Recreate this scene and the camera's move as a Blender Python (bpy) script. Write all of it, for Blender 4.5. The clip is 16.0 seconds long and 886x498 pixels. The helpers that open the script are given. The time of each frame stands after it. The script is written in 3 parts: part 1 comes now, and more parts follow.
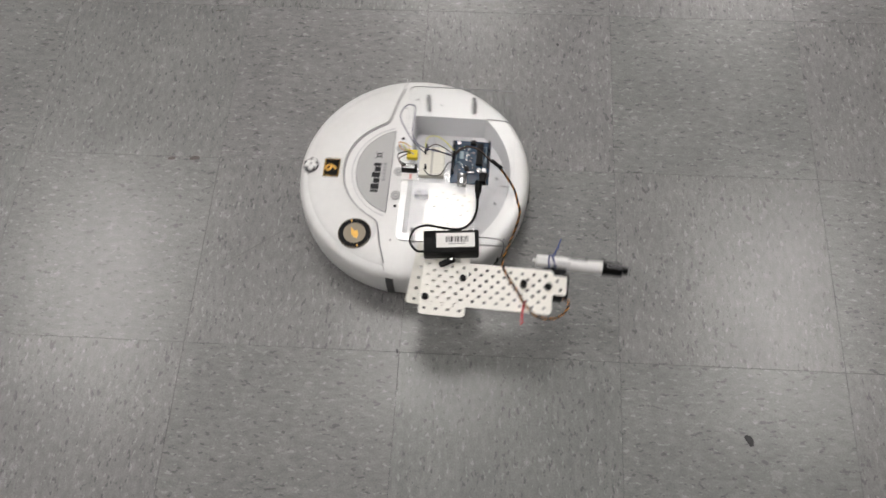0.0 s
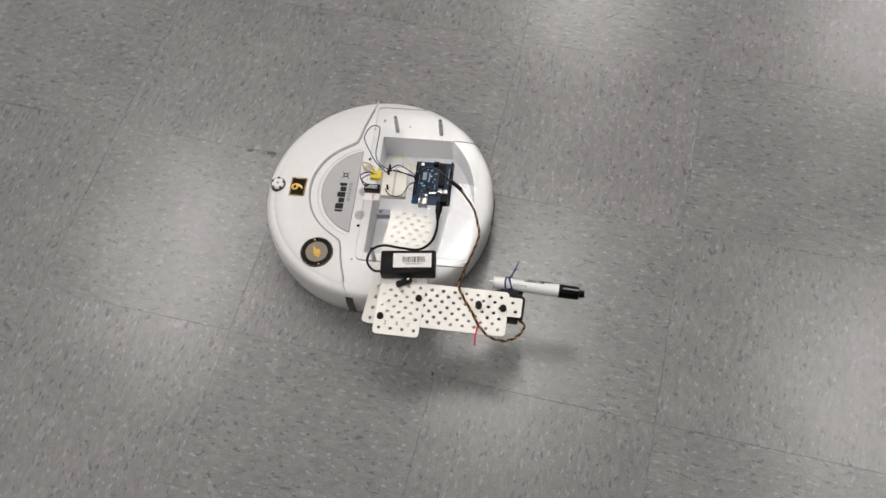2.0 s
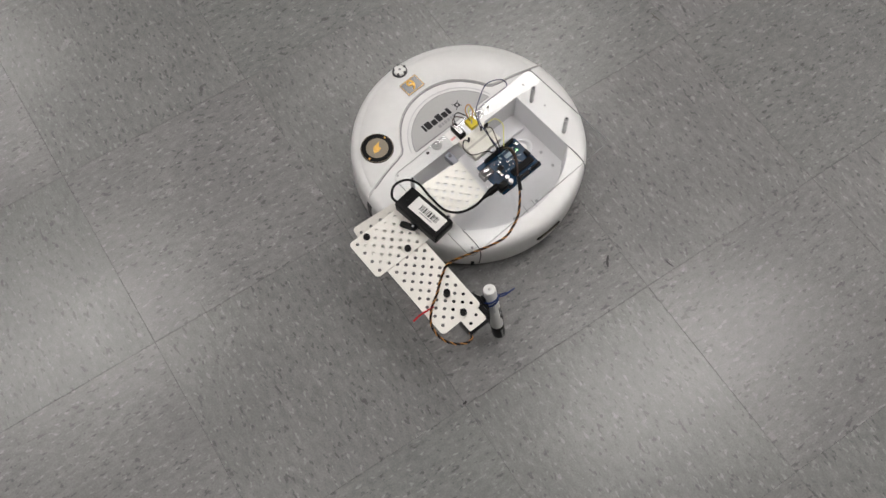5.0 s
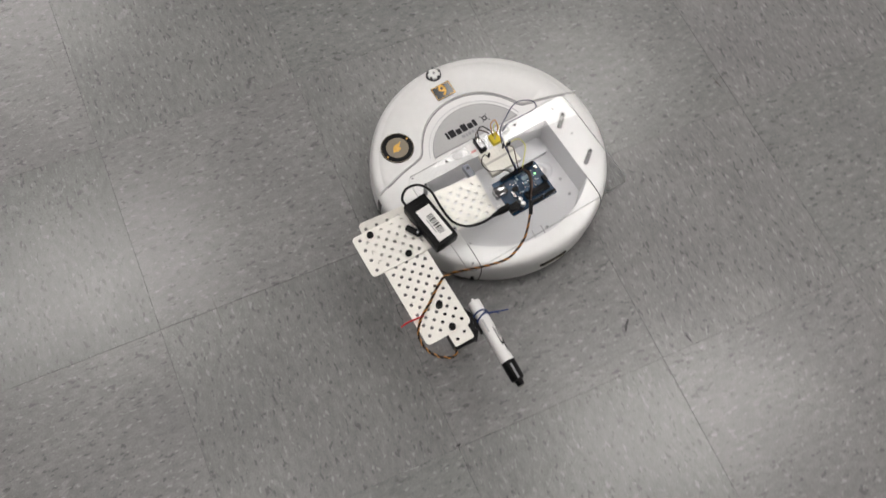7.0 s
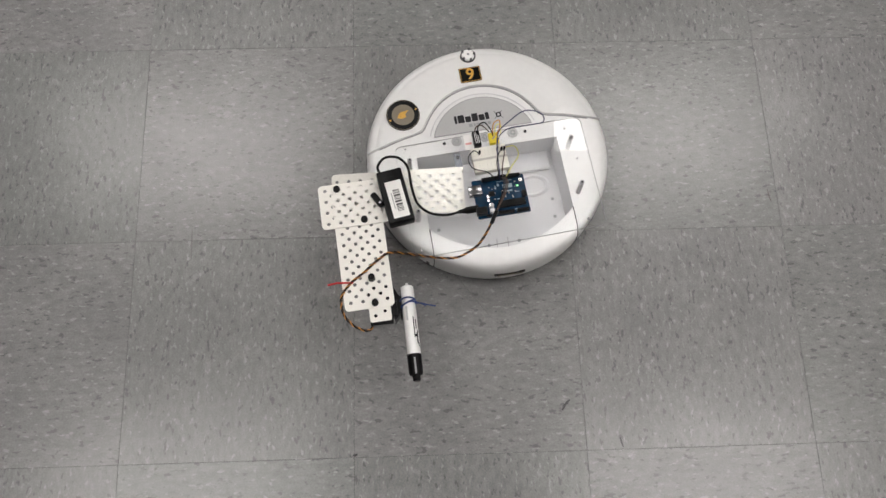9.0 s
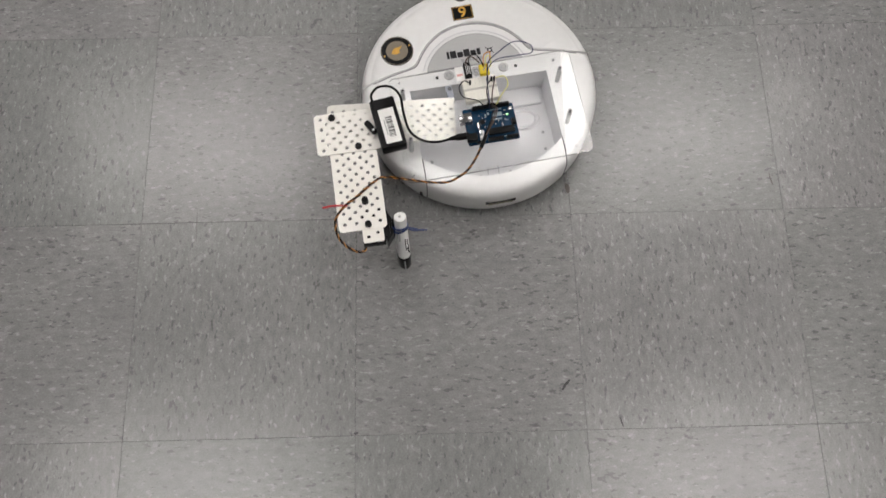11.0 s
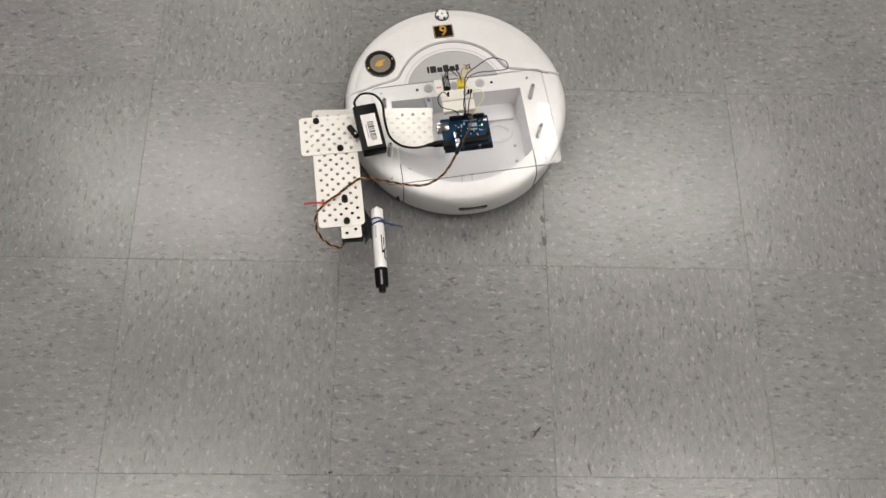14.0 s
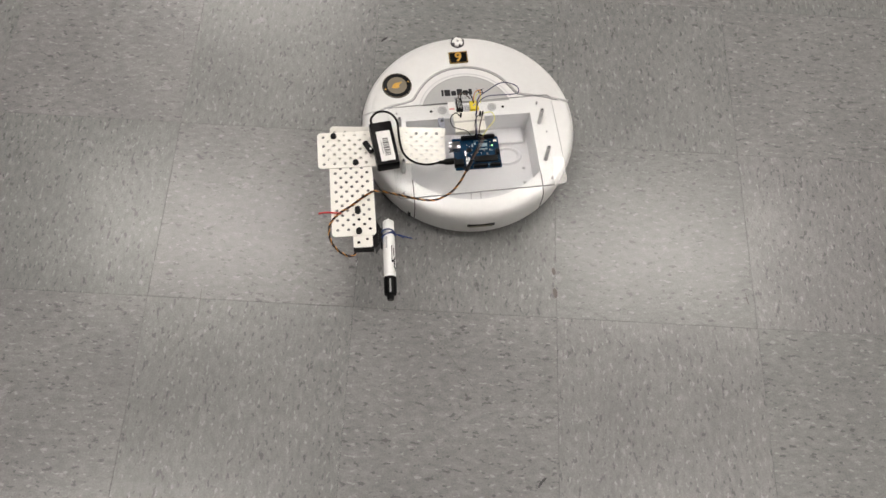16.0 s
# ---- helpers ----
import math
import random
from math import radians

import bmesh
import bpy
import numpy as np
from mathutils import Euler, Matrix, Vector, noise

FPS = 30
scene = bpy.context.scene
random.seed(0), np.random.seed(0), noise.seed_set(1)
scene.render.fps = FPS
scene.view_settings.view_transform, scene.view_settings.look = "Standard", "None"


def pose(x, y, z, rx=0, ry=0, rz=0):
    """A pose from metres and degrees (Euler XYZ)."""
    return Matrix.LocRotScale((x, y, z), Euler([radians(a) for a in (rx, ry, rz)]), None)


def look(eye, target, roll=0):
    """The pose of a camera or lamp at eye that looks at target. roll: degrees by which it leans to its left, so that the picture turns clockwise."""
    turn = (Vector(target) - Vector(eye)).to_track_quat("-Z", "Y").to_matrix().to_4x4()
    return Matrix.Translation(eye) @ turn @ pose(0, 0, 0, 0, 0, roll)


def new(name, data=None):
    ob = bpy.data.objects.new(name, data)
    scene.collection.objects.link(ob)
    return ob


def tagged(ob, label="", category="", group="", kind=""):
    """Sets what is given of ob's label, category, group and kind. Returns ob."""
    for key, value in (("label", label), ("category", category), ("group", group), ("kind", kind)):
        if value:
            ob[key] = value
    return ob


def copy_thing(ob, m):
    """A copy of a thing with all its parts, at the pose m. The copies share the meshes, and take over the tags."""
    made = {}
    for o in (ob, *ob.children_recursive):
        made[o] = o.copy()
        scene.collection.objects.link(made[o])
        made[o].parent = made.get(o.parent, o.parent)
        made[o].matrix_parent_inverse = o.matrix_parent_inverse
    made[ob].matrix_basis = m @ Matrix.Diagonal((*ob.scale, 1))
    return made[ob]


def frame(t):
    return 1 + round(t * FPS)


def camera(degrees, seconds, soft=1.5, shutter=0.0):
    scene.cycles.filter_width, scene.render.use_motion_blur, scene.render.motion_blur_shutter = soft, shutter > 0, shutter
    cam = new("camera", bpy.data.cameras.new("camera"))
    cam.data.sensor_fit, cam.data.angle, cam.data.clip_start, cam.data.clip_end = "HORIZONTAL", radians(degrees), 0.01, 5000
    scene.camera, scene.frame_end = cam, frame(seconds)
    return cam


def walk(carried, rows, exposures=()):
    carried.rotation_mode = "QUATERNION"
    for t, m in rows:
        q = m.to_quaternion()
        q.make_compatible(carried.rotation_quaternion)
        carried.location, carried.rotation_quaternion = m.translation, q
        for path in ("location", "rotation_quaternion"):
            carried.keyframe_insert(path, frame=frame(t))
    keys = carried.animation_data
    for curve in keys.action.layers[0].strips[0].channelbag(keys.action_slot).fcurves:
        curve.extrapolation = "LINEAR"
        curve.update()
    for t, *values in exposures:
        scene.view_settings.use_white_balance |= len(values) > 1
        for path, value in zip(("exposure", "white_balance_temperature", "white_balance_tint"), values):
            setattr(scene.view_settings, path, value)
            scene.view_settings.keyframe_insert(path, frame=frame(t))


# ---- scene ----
cam = camera(52.2, 16.0, shutter=0.5)
PATH = [
    (0, (-0.424, -0.115, 1.19), (0.459, -0.019, -0.601), -3.2),
    (0.5, (-0.427, -0.112, 1.19), (0.473, -0.005, -0.593), -4.0),
    (1, (-0.424, -0.103, 1.195), (0.471, 0.036, -0.588), -3.8),
    (1.5, (-0.415, -0.132, 1.196), (0.487, 0.079, -0.576), -4.8),
    (2, (-0.4, -0.169, 1.193), (0.482, 0.135, -0.576), -5.8),
    (2.5, (-0.355, -0.185, 1.185), (0.478, 0.179, -0.596), -6.4),
    (3, (-0.259, -0.161, 1.179), (0.526, 0.242, -0.616), -6.2),
    (3.5, (-0.222, -0.162, 1.168), (0.446, 0.342, -0.648), -2.5),
    (4, (-0.203, -0.214, 1.163), (0.321, 0.405, -0.665), -1.6),
    (4.2, (-0.175, -0.217, 1.169), (0.275, 0.422, -0.672), -3.7),
    (6.3, (-0.165, -0.231, 1.185), (0.227, 0.44, -0.658), 0.6),
    (6.5, (-0.174, -0.24, 1.178), (0.223, 0.438, -0.661), 2.1),
    (7, (-0.139, -0.168, 1.183), (0.225, 0.506, -0.664), 4.9),
    (7.5, (-0.106, -0.12, 1.184), (0.253, 0.524, -0.675), 8.5),
    (8, (-0.021, -0.13, 1.191), (0.207, 0.521, -0.686), 6.7),
    (8.5, (0.052, -0.156, 1.2), (0.2, 0.533, -0.672), 8.9),
    (8.7, (0.077, -0.114, 1.206), (0.153, 0.512, -0.692), 5.1),
    (11, (0.109, -0.16, 1.202), (0.129, 0.495, -0.688), 0.3),
    (11.5, (0.111, -0.165, 1.2), (0.112, 0.482, -0.692), -1.0),
    (12, (0.112, -0.166, 1.199), (0.114, 0.475, -0.695), -0.6),
    (12.5, (0.111, -0.169, 1.196), (0.116, 0.465, -0.701), -0.2),
    (13, (0.11, -0.163, 1.198), (0.117, 0.454, -0.705), 0.3),
    (13.5, (0.112, -0.171, 1.213), (0.157, 0.508, -0.668), 3.8),
    (14, (0.094, -0.175, 1.239), (0.18, 0.578, -0.612), 7.1),
    (14.5, (0.094, -0.172, 1.249), (0.171, 0.6, -0.594), 7.4),
    (15, (0.084, -0.186, 1.254), (0.143, 0.633, -0.57), 6.7),
    (15.5, (0.087, -0.186, 1.257), (0.138, 0.653, -0.558), 6.3),
    (16, (0.093, -0.186, 1.262), (0.146, 0.666, -0.547), 6.4),
]
walk(cam, [(t, look(eye, target, roll)) for t, eye, target, roll in PATH],
     [(0, 0.0, 6500, 10), (2.0, 0.03, 6500, 10), (3.0, -0.06, 6500, 10), (4.0, -0.17, 6500, 10), (6.5, -0.07, 6500, 10), (8.0, -0.07, 6500, 10), (12.4, -0.02, 6500, 10),
      (13.0, 0.17, 6550, 10), (14.0, 0.10, 6720, 10), (16.0, 0.17, 6750, 10)])

# ---- world, light and exposure ----
world = bpy.data.worlds.new("room_dark")
world.use_nodes = True
world.node_tree.nodes["Background"].inputs[0].default_value = (0.6, 0.62, 0.65, 1)
world.node_tree.nodes["Background"].inputs[1].default_value = 0.02
scene.world = world
LAMP_STRENGTH = 11.2
scene.view_settings.exposure = 0.0


# ---- materials ----
class Nodes:
    """A short way to write node trees."""

    def __init__(self, name):
        self.mat = bpy.data.materials.new(name)
        self.mat.use_nodes = True
        self.tree = self.mat.node_tree
        self.bsdf = self.tree.nodes["Principled BSDF"]

    def add(self, kind, **values):
        node = self.tree.nodes.new(kind)
        for key, value in values.items():
            if key == "operation":
                node.operation = value
            elif key == "blend":
                node.blend_type = value
            elif key == "data":
                node.data_type = value
        return node

    def link(self, a, b):
        self.tree.links.new(a, b)

    def value(self, operation, a, b=None, clamp=False):
        node = self.add("ShaderNodeMath", operation=operation)
        node.use_clamp = clamp
        for k, v in enumerate((a, b)):
            if v is None:
                continue
            if isinstance(v, (int, float)):
                node.inputs[k].default_value = v
            else:
                self.link(v, node.inputs[k])
        return node.outputs[0]

    def ramp(self, fac, stops):
        node = self.tree.nodes.new("ShaderNodeValToRGB")
        el = node.color_ramp.elements
        while len(el) < len(stops):
            el.new(0.5)
        for e, (p, c) in zip(el, stops):
            e.position = p
            e.color = (*c, 1) if isinstance(c, tuple) else (c, c, c, 1)
        self.link(fac, node.inputs[0])
        return node.outputs[0]

    def mix(self, fac, a, b, blend="MIX"):
        node = self.tree.nodes.new("ShaderNodeMixRGB")
        node.blend_type = blend
        for k, v in enumerate((fac, a, b)):
            if isinstance(v, (int, float)):
                node.inputs[k].default_value = v
            elif isinstance(v, tuple):
                node.inputs[k].default_value = (*v, 1)
            else:
                self.link(v, node.inputs[k])
        return node.outputs[0]

    def noise(self, vector, scale, detail=2.0, rough=0.5):
        node = self.tree.nodes.new("ShaderNodeTexNoise")
        node.inputs["Scale"].default_value = scale
        node.inputs["Detail"].default_value = detail
        node.inputs["Roughness"].default_value = rough
        self.link(vector, node.inputs["Vector"])
        return node.outputs["Fac"]

    def coords(self):
        return self.tree.nodes.new("ShaderNodeTexCoord").outputs["Object"]

    def bump(self, height, strength, distance=0.001):
        node = self.tree.nodes.new("ShaderNodeBump")
        node.inputs["Strength"].default_value = strength
        node.inputs["Distance"].default_value = distance
        self.link(height, node.inputs["Height"])
        self.link(node.outputs[0], self.bsdf.inputs["Normal"])


def plain(name, colour, rough=0.5, metal=0.0, wear=0.08, scale=60.0, bump=0.05, gloss=0.5):
    """Painted, moulded or metal surface with slight unevenness."""
    n = Nodes(name)
    co = n.coords()
    big = n.noise(co, scale * 0.3, 3)
    fine = n.noise(co, scale * 8, 2)
    tone = n.value("ADD", n.value("MULTIPLY", big, 0.7), n.value("MULTIPLY", fine, 0.3))
    dark = tuple(c * (1 - 2.2 * wear) for c in colour)
    light = tuple(min(1, c * (1 + 0.6 * wear)) for c in colour)
    n.link(n.ramp(tone, [(0.3, dark), (0.7, light)]), n.bsdf.inputs["Base Color"])
    r = n.value("ADD", n.value("MULTIPLY", big, 0.2), rough - 0.1, True)
    n.link(r, n.bsdf.inputs["Roughness"])
    n.bsdf.inputs["Metallic"].default_value = metal
    n.bsdf.inputs["Specular IOR Level"].default_value = gloss
    if bump:
        n.bump(fine, bump, 0.0003)
    return n.mat


def floor_tile_material():
    """Grey vinyl composition tile: streaked white and dark chips, waxed."""
    n = Nodes("vinyl_tile")
    co = n.coords()
    info = n.tree.nodes.new("ShaderNodeObjectInfo")
    shift = n.tree.nodes.new("ShaderNodeVectorMath")
    shift.operation = "ADD"
    n.link(co, shift.inputs[0])
    mul = n.value("MULTIPLY", info.outputs["Random"], 97.0)
    comb = n.tree.nodes.new("ShaderNodeCombineXYZ")
    n.link(mul, comb.inputs[0])
    n.link(n.value("MULTIPLY", mul, 1.7), comb.inputs[1])
    n.link(comb.outputs[0], shift.inputs[1])
    mp = n.tree.nodes.new("ShaderNodeMapping")
    mp.inputs["Scale"].default_value = (1.0, 1.9, 1.0)
    n.link(shift.outputs[0], mp.inputs["Vector"])
    streak = mp.outputs[0]
    flat = shift.outputs[0]
    cloud = n.noise(flat, 9, 4, 0.6)
    mottled = n.noise(streak, 60, 4, 0.66)
    base = n.ramp(n.value("ADD", n.value("MULTIPLY", cloud, 0.35), n.value("MULTIPLY", mottled, 0.65)),
                  [(0.30, (0.150, 0.149, 0.149)), (0.5, (0.202, 0.199, 0.199)), (0.70, (0.262, 0.258, 0.257))])
    white = n.ramp(n.noise(streak, 88, 1.8, 0.45), [(0.615, 0.0), (0.70, 1.0)])
    mp2 = n.tree.nodes.new("ShaderNodeMapping")
    mp2.inputs["Location"].default_value = (3.1, 7.7, 0.4)
    n.link(streak, mp2.inputs["Vector"])
    dark = n.ramp(n.noise(mp2.outputs[0], 96, 1.8, 0.45), [(0.62, 0.0), (0.70, 1.0)])
    col = n.mix(n.value("MULTIPLY", white, 0.42), base, (0.40, 0.40, 0.395))
    col = n.mix(n.value("MULTIPLY", dark, 0.64), col, (0.085, 0.087, 0.088))
    grain = n.noise(flat, 420, 2)
    col = n.mix(0.35, col, n.ramp(grain, [(0.3, 0.35), (0.7, 0.65)]), "OVERLAY")
    tint = n.ramp(info.outputs["Random"], [(0.0, (0.935, 0.97, 0.95)), (0.5, (0.99, 1.003, 0.995)), (1.0, (1.02, 1.02, 1.025))])
    n.link(n.mix(1.0, col, tint, "MULTIPLY"), n.bsdf.inputs["Base Color"])
    n.bsdf.inputs["Specular IOR Level"].default_value = 0.44
    scuff = n.noise(flat, 26, 4, 0.65)
    n.link(n.value("ADD", n.value("MULTIPLY", scuff, 0.16), FLOOR_ROUGH - 0.08), n.bsdf.inputs["Roughness"])
    n.bump(n.noise(flat, 130, 3), 0.12, 0.0004)
    return n.mat


FLOOR_ROUGH = 0.25
M_TILE = floor_tile_material()
M_JOINT = plain("tile_joint", (0.115, 0.11, 0.105), 0.8)
# Walls are never in view; this dark tone holds down bounced light.
M_WALL = plain("unseen_wall", (0.27, 0.26, 0.245), 0.7, scale=6)
M_CEIL = plain("ceiling_board", (0.62, 0.62, 0.60), 0.9, scale=30, bump=0.3)
M_FRAME = plain("lamp_frame", (0.8, 0.8, 0.8), 0.5)
M_SHELL = plain("white_shell", (0.70, 0.70, 0.695), 0.33, wear=0.04, scale=14, bump=0.02)
M_BAY = plain("bay_plastic", (0.57, 0.57, 0.583), 0.5, wear=0.05, scale=25)
M_GROOVE = plain("seam_grey", (0.30, 0.30, 0.31), 0.6)
M_DARK = plain("black_plastic", (0.004, 0.004, 0.0045), 0.38, wear=0.2, gloss=0.13)
M_STICKER = plain("black_foil", (0.006, 0.006, 0.006), 0.09, wear=0.2, bump=0.02)
M_RUBBER = plain("black_rubber", (0.004, 0.004, 0.004), 0.45, wear=0.2, gloss=0.13)
M_OVAL = plain("grey_panel", (0.42, 0.42, 0.42), 0.4, wear=0.05, scale=40)
M_PRINT = plain("dark_print", (0.012, 0.012, 0.015), 0.5, gloss=0.25)
M_GOLD = plain("gold_foil", (0.74, 0.42, 0.08), 0.3, metal=0.4, wear=0.2)
M_BADGE = plain("badge_grey", (0.21, 0.18, 0.135), 0.35, metal=0.3)
M_NYLON = plain("grey_nylon", (0.42, 0.42, 0.42), 0.35)
M_SOCKET = plain("dull_metal", (0.34, 0.34, 0.35), 0.16, metal=0.9)
# Same cream as M_PERF, with dimming under the clear sheet put in the colour.
M_DECK_PLATE = plain("dimmed_cream_plate", (0.66, 0.645, 0.595), 0.5, wear=0.08, scale=40, bump=0.04)
M_PERF = plain("cream_coated_plate", (0.84, 0.82, 0.765), 0.42, wear=0.05, scale=40, bump=0.04)
M_BOARD = plain("blue_circuit_board", (0.004, 0.033, 0.080), 0.22, wear=0.3, scale=220, gloss=0.35)
M_STEEL = plain("steel", (0.72, 0.72, 0.72), 0.28, metal=1.0)
M_HOLE = plain("contact_shade", (0.55, 0.53, 0.48), 0.6)
M_SMOKE = plain("smoky_grey", (0.20, 0.21, 0.245), 0.3)
M_CREAM = plain("breadboard_white", (0.82, 0.80, 0.72), 0.5, wear=0.05)
M_PAPER = plain("label_paper", (0.82, 0.81, 0.79), 0.6, wear=0.04)
M_YELLOW = plain("yellow_plastic", (0.80, 0.62, 0.02), 0.4)
M_YWIRE = plain("yellow_wire", (0.62, 0.60, 0.16), 0.45)
M_OWIRE = plain("orange_wire", (0.50, 0.21, 0.03), 0.45)
M_BWIRE = plain("brown_wire", (0.055, 0.025, 0.012), 0.45)
M_BLUEW = plain("navy_wire", (0.02, 0.022, 0.08), 0.45)
M_TIE = plain("blue_tie", (0.012, 0.035, 0.15), 0.4)
M_RED = plain("red_wire", (0.55, 0.02, 0.025), 0.4)
M_PINK = plain("pink_print", (0.75, 0.38, 0.36), 0.6)
M_BARREL = plain("marker_white", (0.80, 0.80, 0.79), 0.35, wear=0.03)
M_SCUFF = plain("scuff_black", (0.03, 0.03, 0.032), 0.6, wear=0.3)
M_SCRATCH = plain("scratch_grey", (0.13, 0.13, 0.125), 0.5)
M_STAIN = plain("brown_stain", (0.075, 0.064, 0.055), 0.6)
M_TRACE = plain("board_print", (0.25, 0.36, 0.42), 0.5)
M_GAP = plain("bumper_gap", (0.07, 0.07, 0.072), 0.5)
M_SEAM = plain("tail_seam", (0.05, 0.05, 0.055), 0.6)
M_OLIVE = plain("olive_plastic", (0.16, 0.15, 0.10), 0.5)


# The slight tint dims what lies beneath, for shade the sheet doesn't cast.
def glass_material(name, colour=(0.955, 0.962, 0.965), rough=0.01):
    n = Nodes(name)
    n.bsdf.inputs["Base Color"].default_value = (*colour, 1)
    n.bsdf.inputs["Transmission Weight"].default_value = 1.0
    n.bsdf.inputs["IOR"].default_value = 1.31
    co = n.coords()
    n.link(n.value("MULTIPLY", n.noise(co, 40, 3), 2 * rough), n.bsdf.inputs["Roughness"])
    return n.mat


def glow(name, colour, strength):
    n = Nodes(name)
    n.bsdf.inputs["Base Color"].default_value = (0.8, 0.8, 0.8, 1)
    n.bsdf.inputs["Emission Color"].default_value = (*colour, 1)
    n.bsdf.inputs["Emission Strength"].default_value = strength
    return n.mat


M_ACRYLIC = glass_material("clear_acrylic")
M_EDGE = plain("sawn_acrylic_edge", (0.33, 0.34, 0.34), 0.6, gloss=0.3)
M_LAMP = glow("lamp_diffuser", (1.0, 0.955, 0.925), LAMP_STRENGTH)
M_LED = glow("green_led", (0.2, 1.0, 0.25), 3.0)


# ---- mesh helpers ----
def finish(bm, name, mat, angle=35):
    bmesh.ops.recalc_face_normals(bm, faces=bm.faces)
    me = bpy.data.meshes.new(name)
    bm.to_mesh(me)
    bm.free()
    me.materials.append(mat)
    me.shade_smooth()
    me.set_sharp_from_angle(angle=radians(angle))
    return me


def part(name, bm, material, parent, label="", m=None):
    ob = new(name, finish(bm, name, material))
    ob.parent = parent
    if m is not None:
        ob.matrix_basis = m
    if label:
        ob["label"] = label
    return ob


def box(cx, cy, cz, sx, sy, sz, bevel=0.0, turn=0.0, bm=None):
    bm = bm or bmesh.new()
    made = bmesh.ops.create_cube(bm, size=1, matrix=pose(cx, cy, cz, 0, 0, turn) @ Matrix.Diagonal((sx, sy, sz, 1)))
    if bevel:
        edges = {e for v in made["verts"] for e in v.link_edges}
        bmesh.ops.bevel(bm, geom=list(edges), offset=bevel, segments=2, affect="EDGES", profile=0.5)
    return bm


def disc(cx, cy, z0, z1, r, r_top=None, seg=24, bm=None, bevel=0.0):
    bm = bm or bmesh.new()
    r_top = r if r_top is None else r_top
    made = bmesh.ops.create_cone(bm, cap_ends=True, segments=seg, radius1=r, radius2=r_top, depth=z1 - z0,
                                 matrix=pose(cx, cy, (z0 + z1) / 2))
    if bevel:
        top = [e for v in made["verts"] for e in v.link_edges if all(w.co.z > (z0 + z1) / 2 for w in e.verts)]
        bmesh.ops.bevel(bm, geom=list(set(top)), offset=bevel, segments=2, affect="EDGES", profile=0.5)
    return bm


def revolve(profile, seg=32, a0=0.0, a1=360.0, axis="z"):
    """Surface of revolution of (r, h) points round z (or along -y)."""
    bm = bmesh.new()
    full = abs(a1 - a0 - 360) < 1e-6
    count = seg if full else seg + 1
    rings = []
    for k in range(count):
        a = radians(a0 + (a1 - a0) * k / seg)
        ring = []
        for r, h in profile:
            if axis == "z":
                ring.append(bm.verts.new((r * math.cos(a), r * math.sin(a), h)))
            else:
                ring.append(bm.verts.new((r * math.cos(a), -h, r * math.sin(a))))
        rings.append(ring)
    for k in range(seg):
        p, q = rings[k], rings[(k + 1) % count]
        for i in range(len(profile) - 1):
            bm.faces.new((p[i], q[i], q[i + 1], p[i + 1]))
    bmesh.ops.remove_doubles(bm, verts=bm.verts, dist=1e-6)
    return bm


def loop_edges(bm, points, z):
    vs = [bm.verts.new((x, y, z)) for x, y in points]
    return [bm.edges.new((vs[k], vs[(k + 1) % len(vs)])) for k in range(len(vs))]


def slab(outline, z0, z1, holes=(), bevel=0.0):
    """A plate of any outline with through holes."""
    bm = bmesh.new()
    edges = loop_edges(bm, outline, z1)
    for h in holes:
        edges += loop_edges(bm, h, z1)
    bmesh.ops.triangle_fill(bm, use_beauty=True, use_dissolve=False, edges=edges, normal=(0, 0, 1))
    made = bmesh.ops.extrude_face_region(bm, geom=list(bm.faces))
    for v in made["geom"]:
        if isinstance(v, bmesh.types.BMVert):
            v.co.z = z0
    return bm


def rounded(x0, y0, x1, y1, r, n=4, turn=0.0):
    """Outline of a rectangle with round corners, turned about its middle."""
    pts = []
    for cx, cy, a in ((x1 - r, y1 - r, 0), (x0 + r, y1 - r, 90), (x0 + r, y0 + r, 180), (x1 - r, y0 + r, 270)):
        for k in range(n + 1):
            w = radians(a + 90 * k / n)
            pts.append((cx + r * math.cos(w), cy + r * math.sin(w)))
    if turn:
        mx, my, c, s = (x0 + x1) / 2, (y0 + y1) / 2, math.cos(radians(turn)), math.sin(radians(turn))
        pts = [(mx + c * (x - mx) - s * (y - my), my + s * (x - mx) + c * (y - my)) for x, y in pts]
    return pts


def ring(cx, cy, r, seg=8):
    return [(cx + r * math.cos(2 * math.pi * k / seg), cy + r * math.sin(2 * math.pi * k / seg)) for k in range(seg)]


def glide(points, steps=8):
    """Catmull-Rom curve through the points."""
    p = [Vector(v) for v in points]
    p = [2 * p[0] - p[1], *p, 2 * p[-1] - p[-2]]
    out = []
    for k in range(1, len(p) - 2):
        for j in range(steps):
            t = j / steps
            a, b, c, d = p[k - 1:k + 3]
            out.append(0.5 * (2 * b + (c - a) * t + (2 * a - 5 * b + 4 * c - d) * t * t + (3 * b - a - 3 * c + d) * t ** 3))
    out.append(p[-2])
    return out


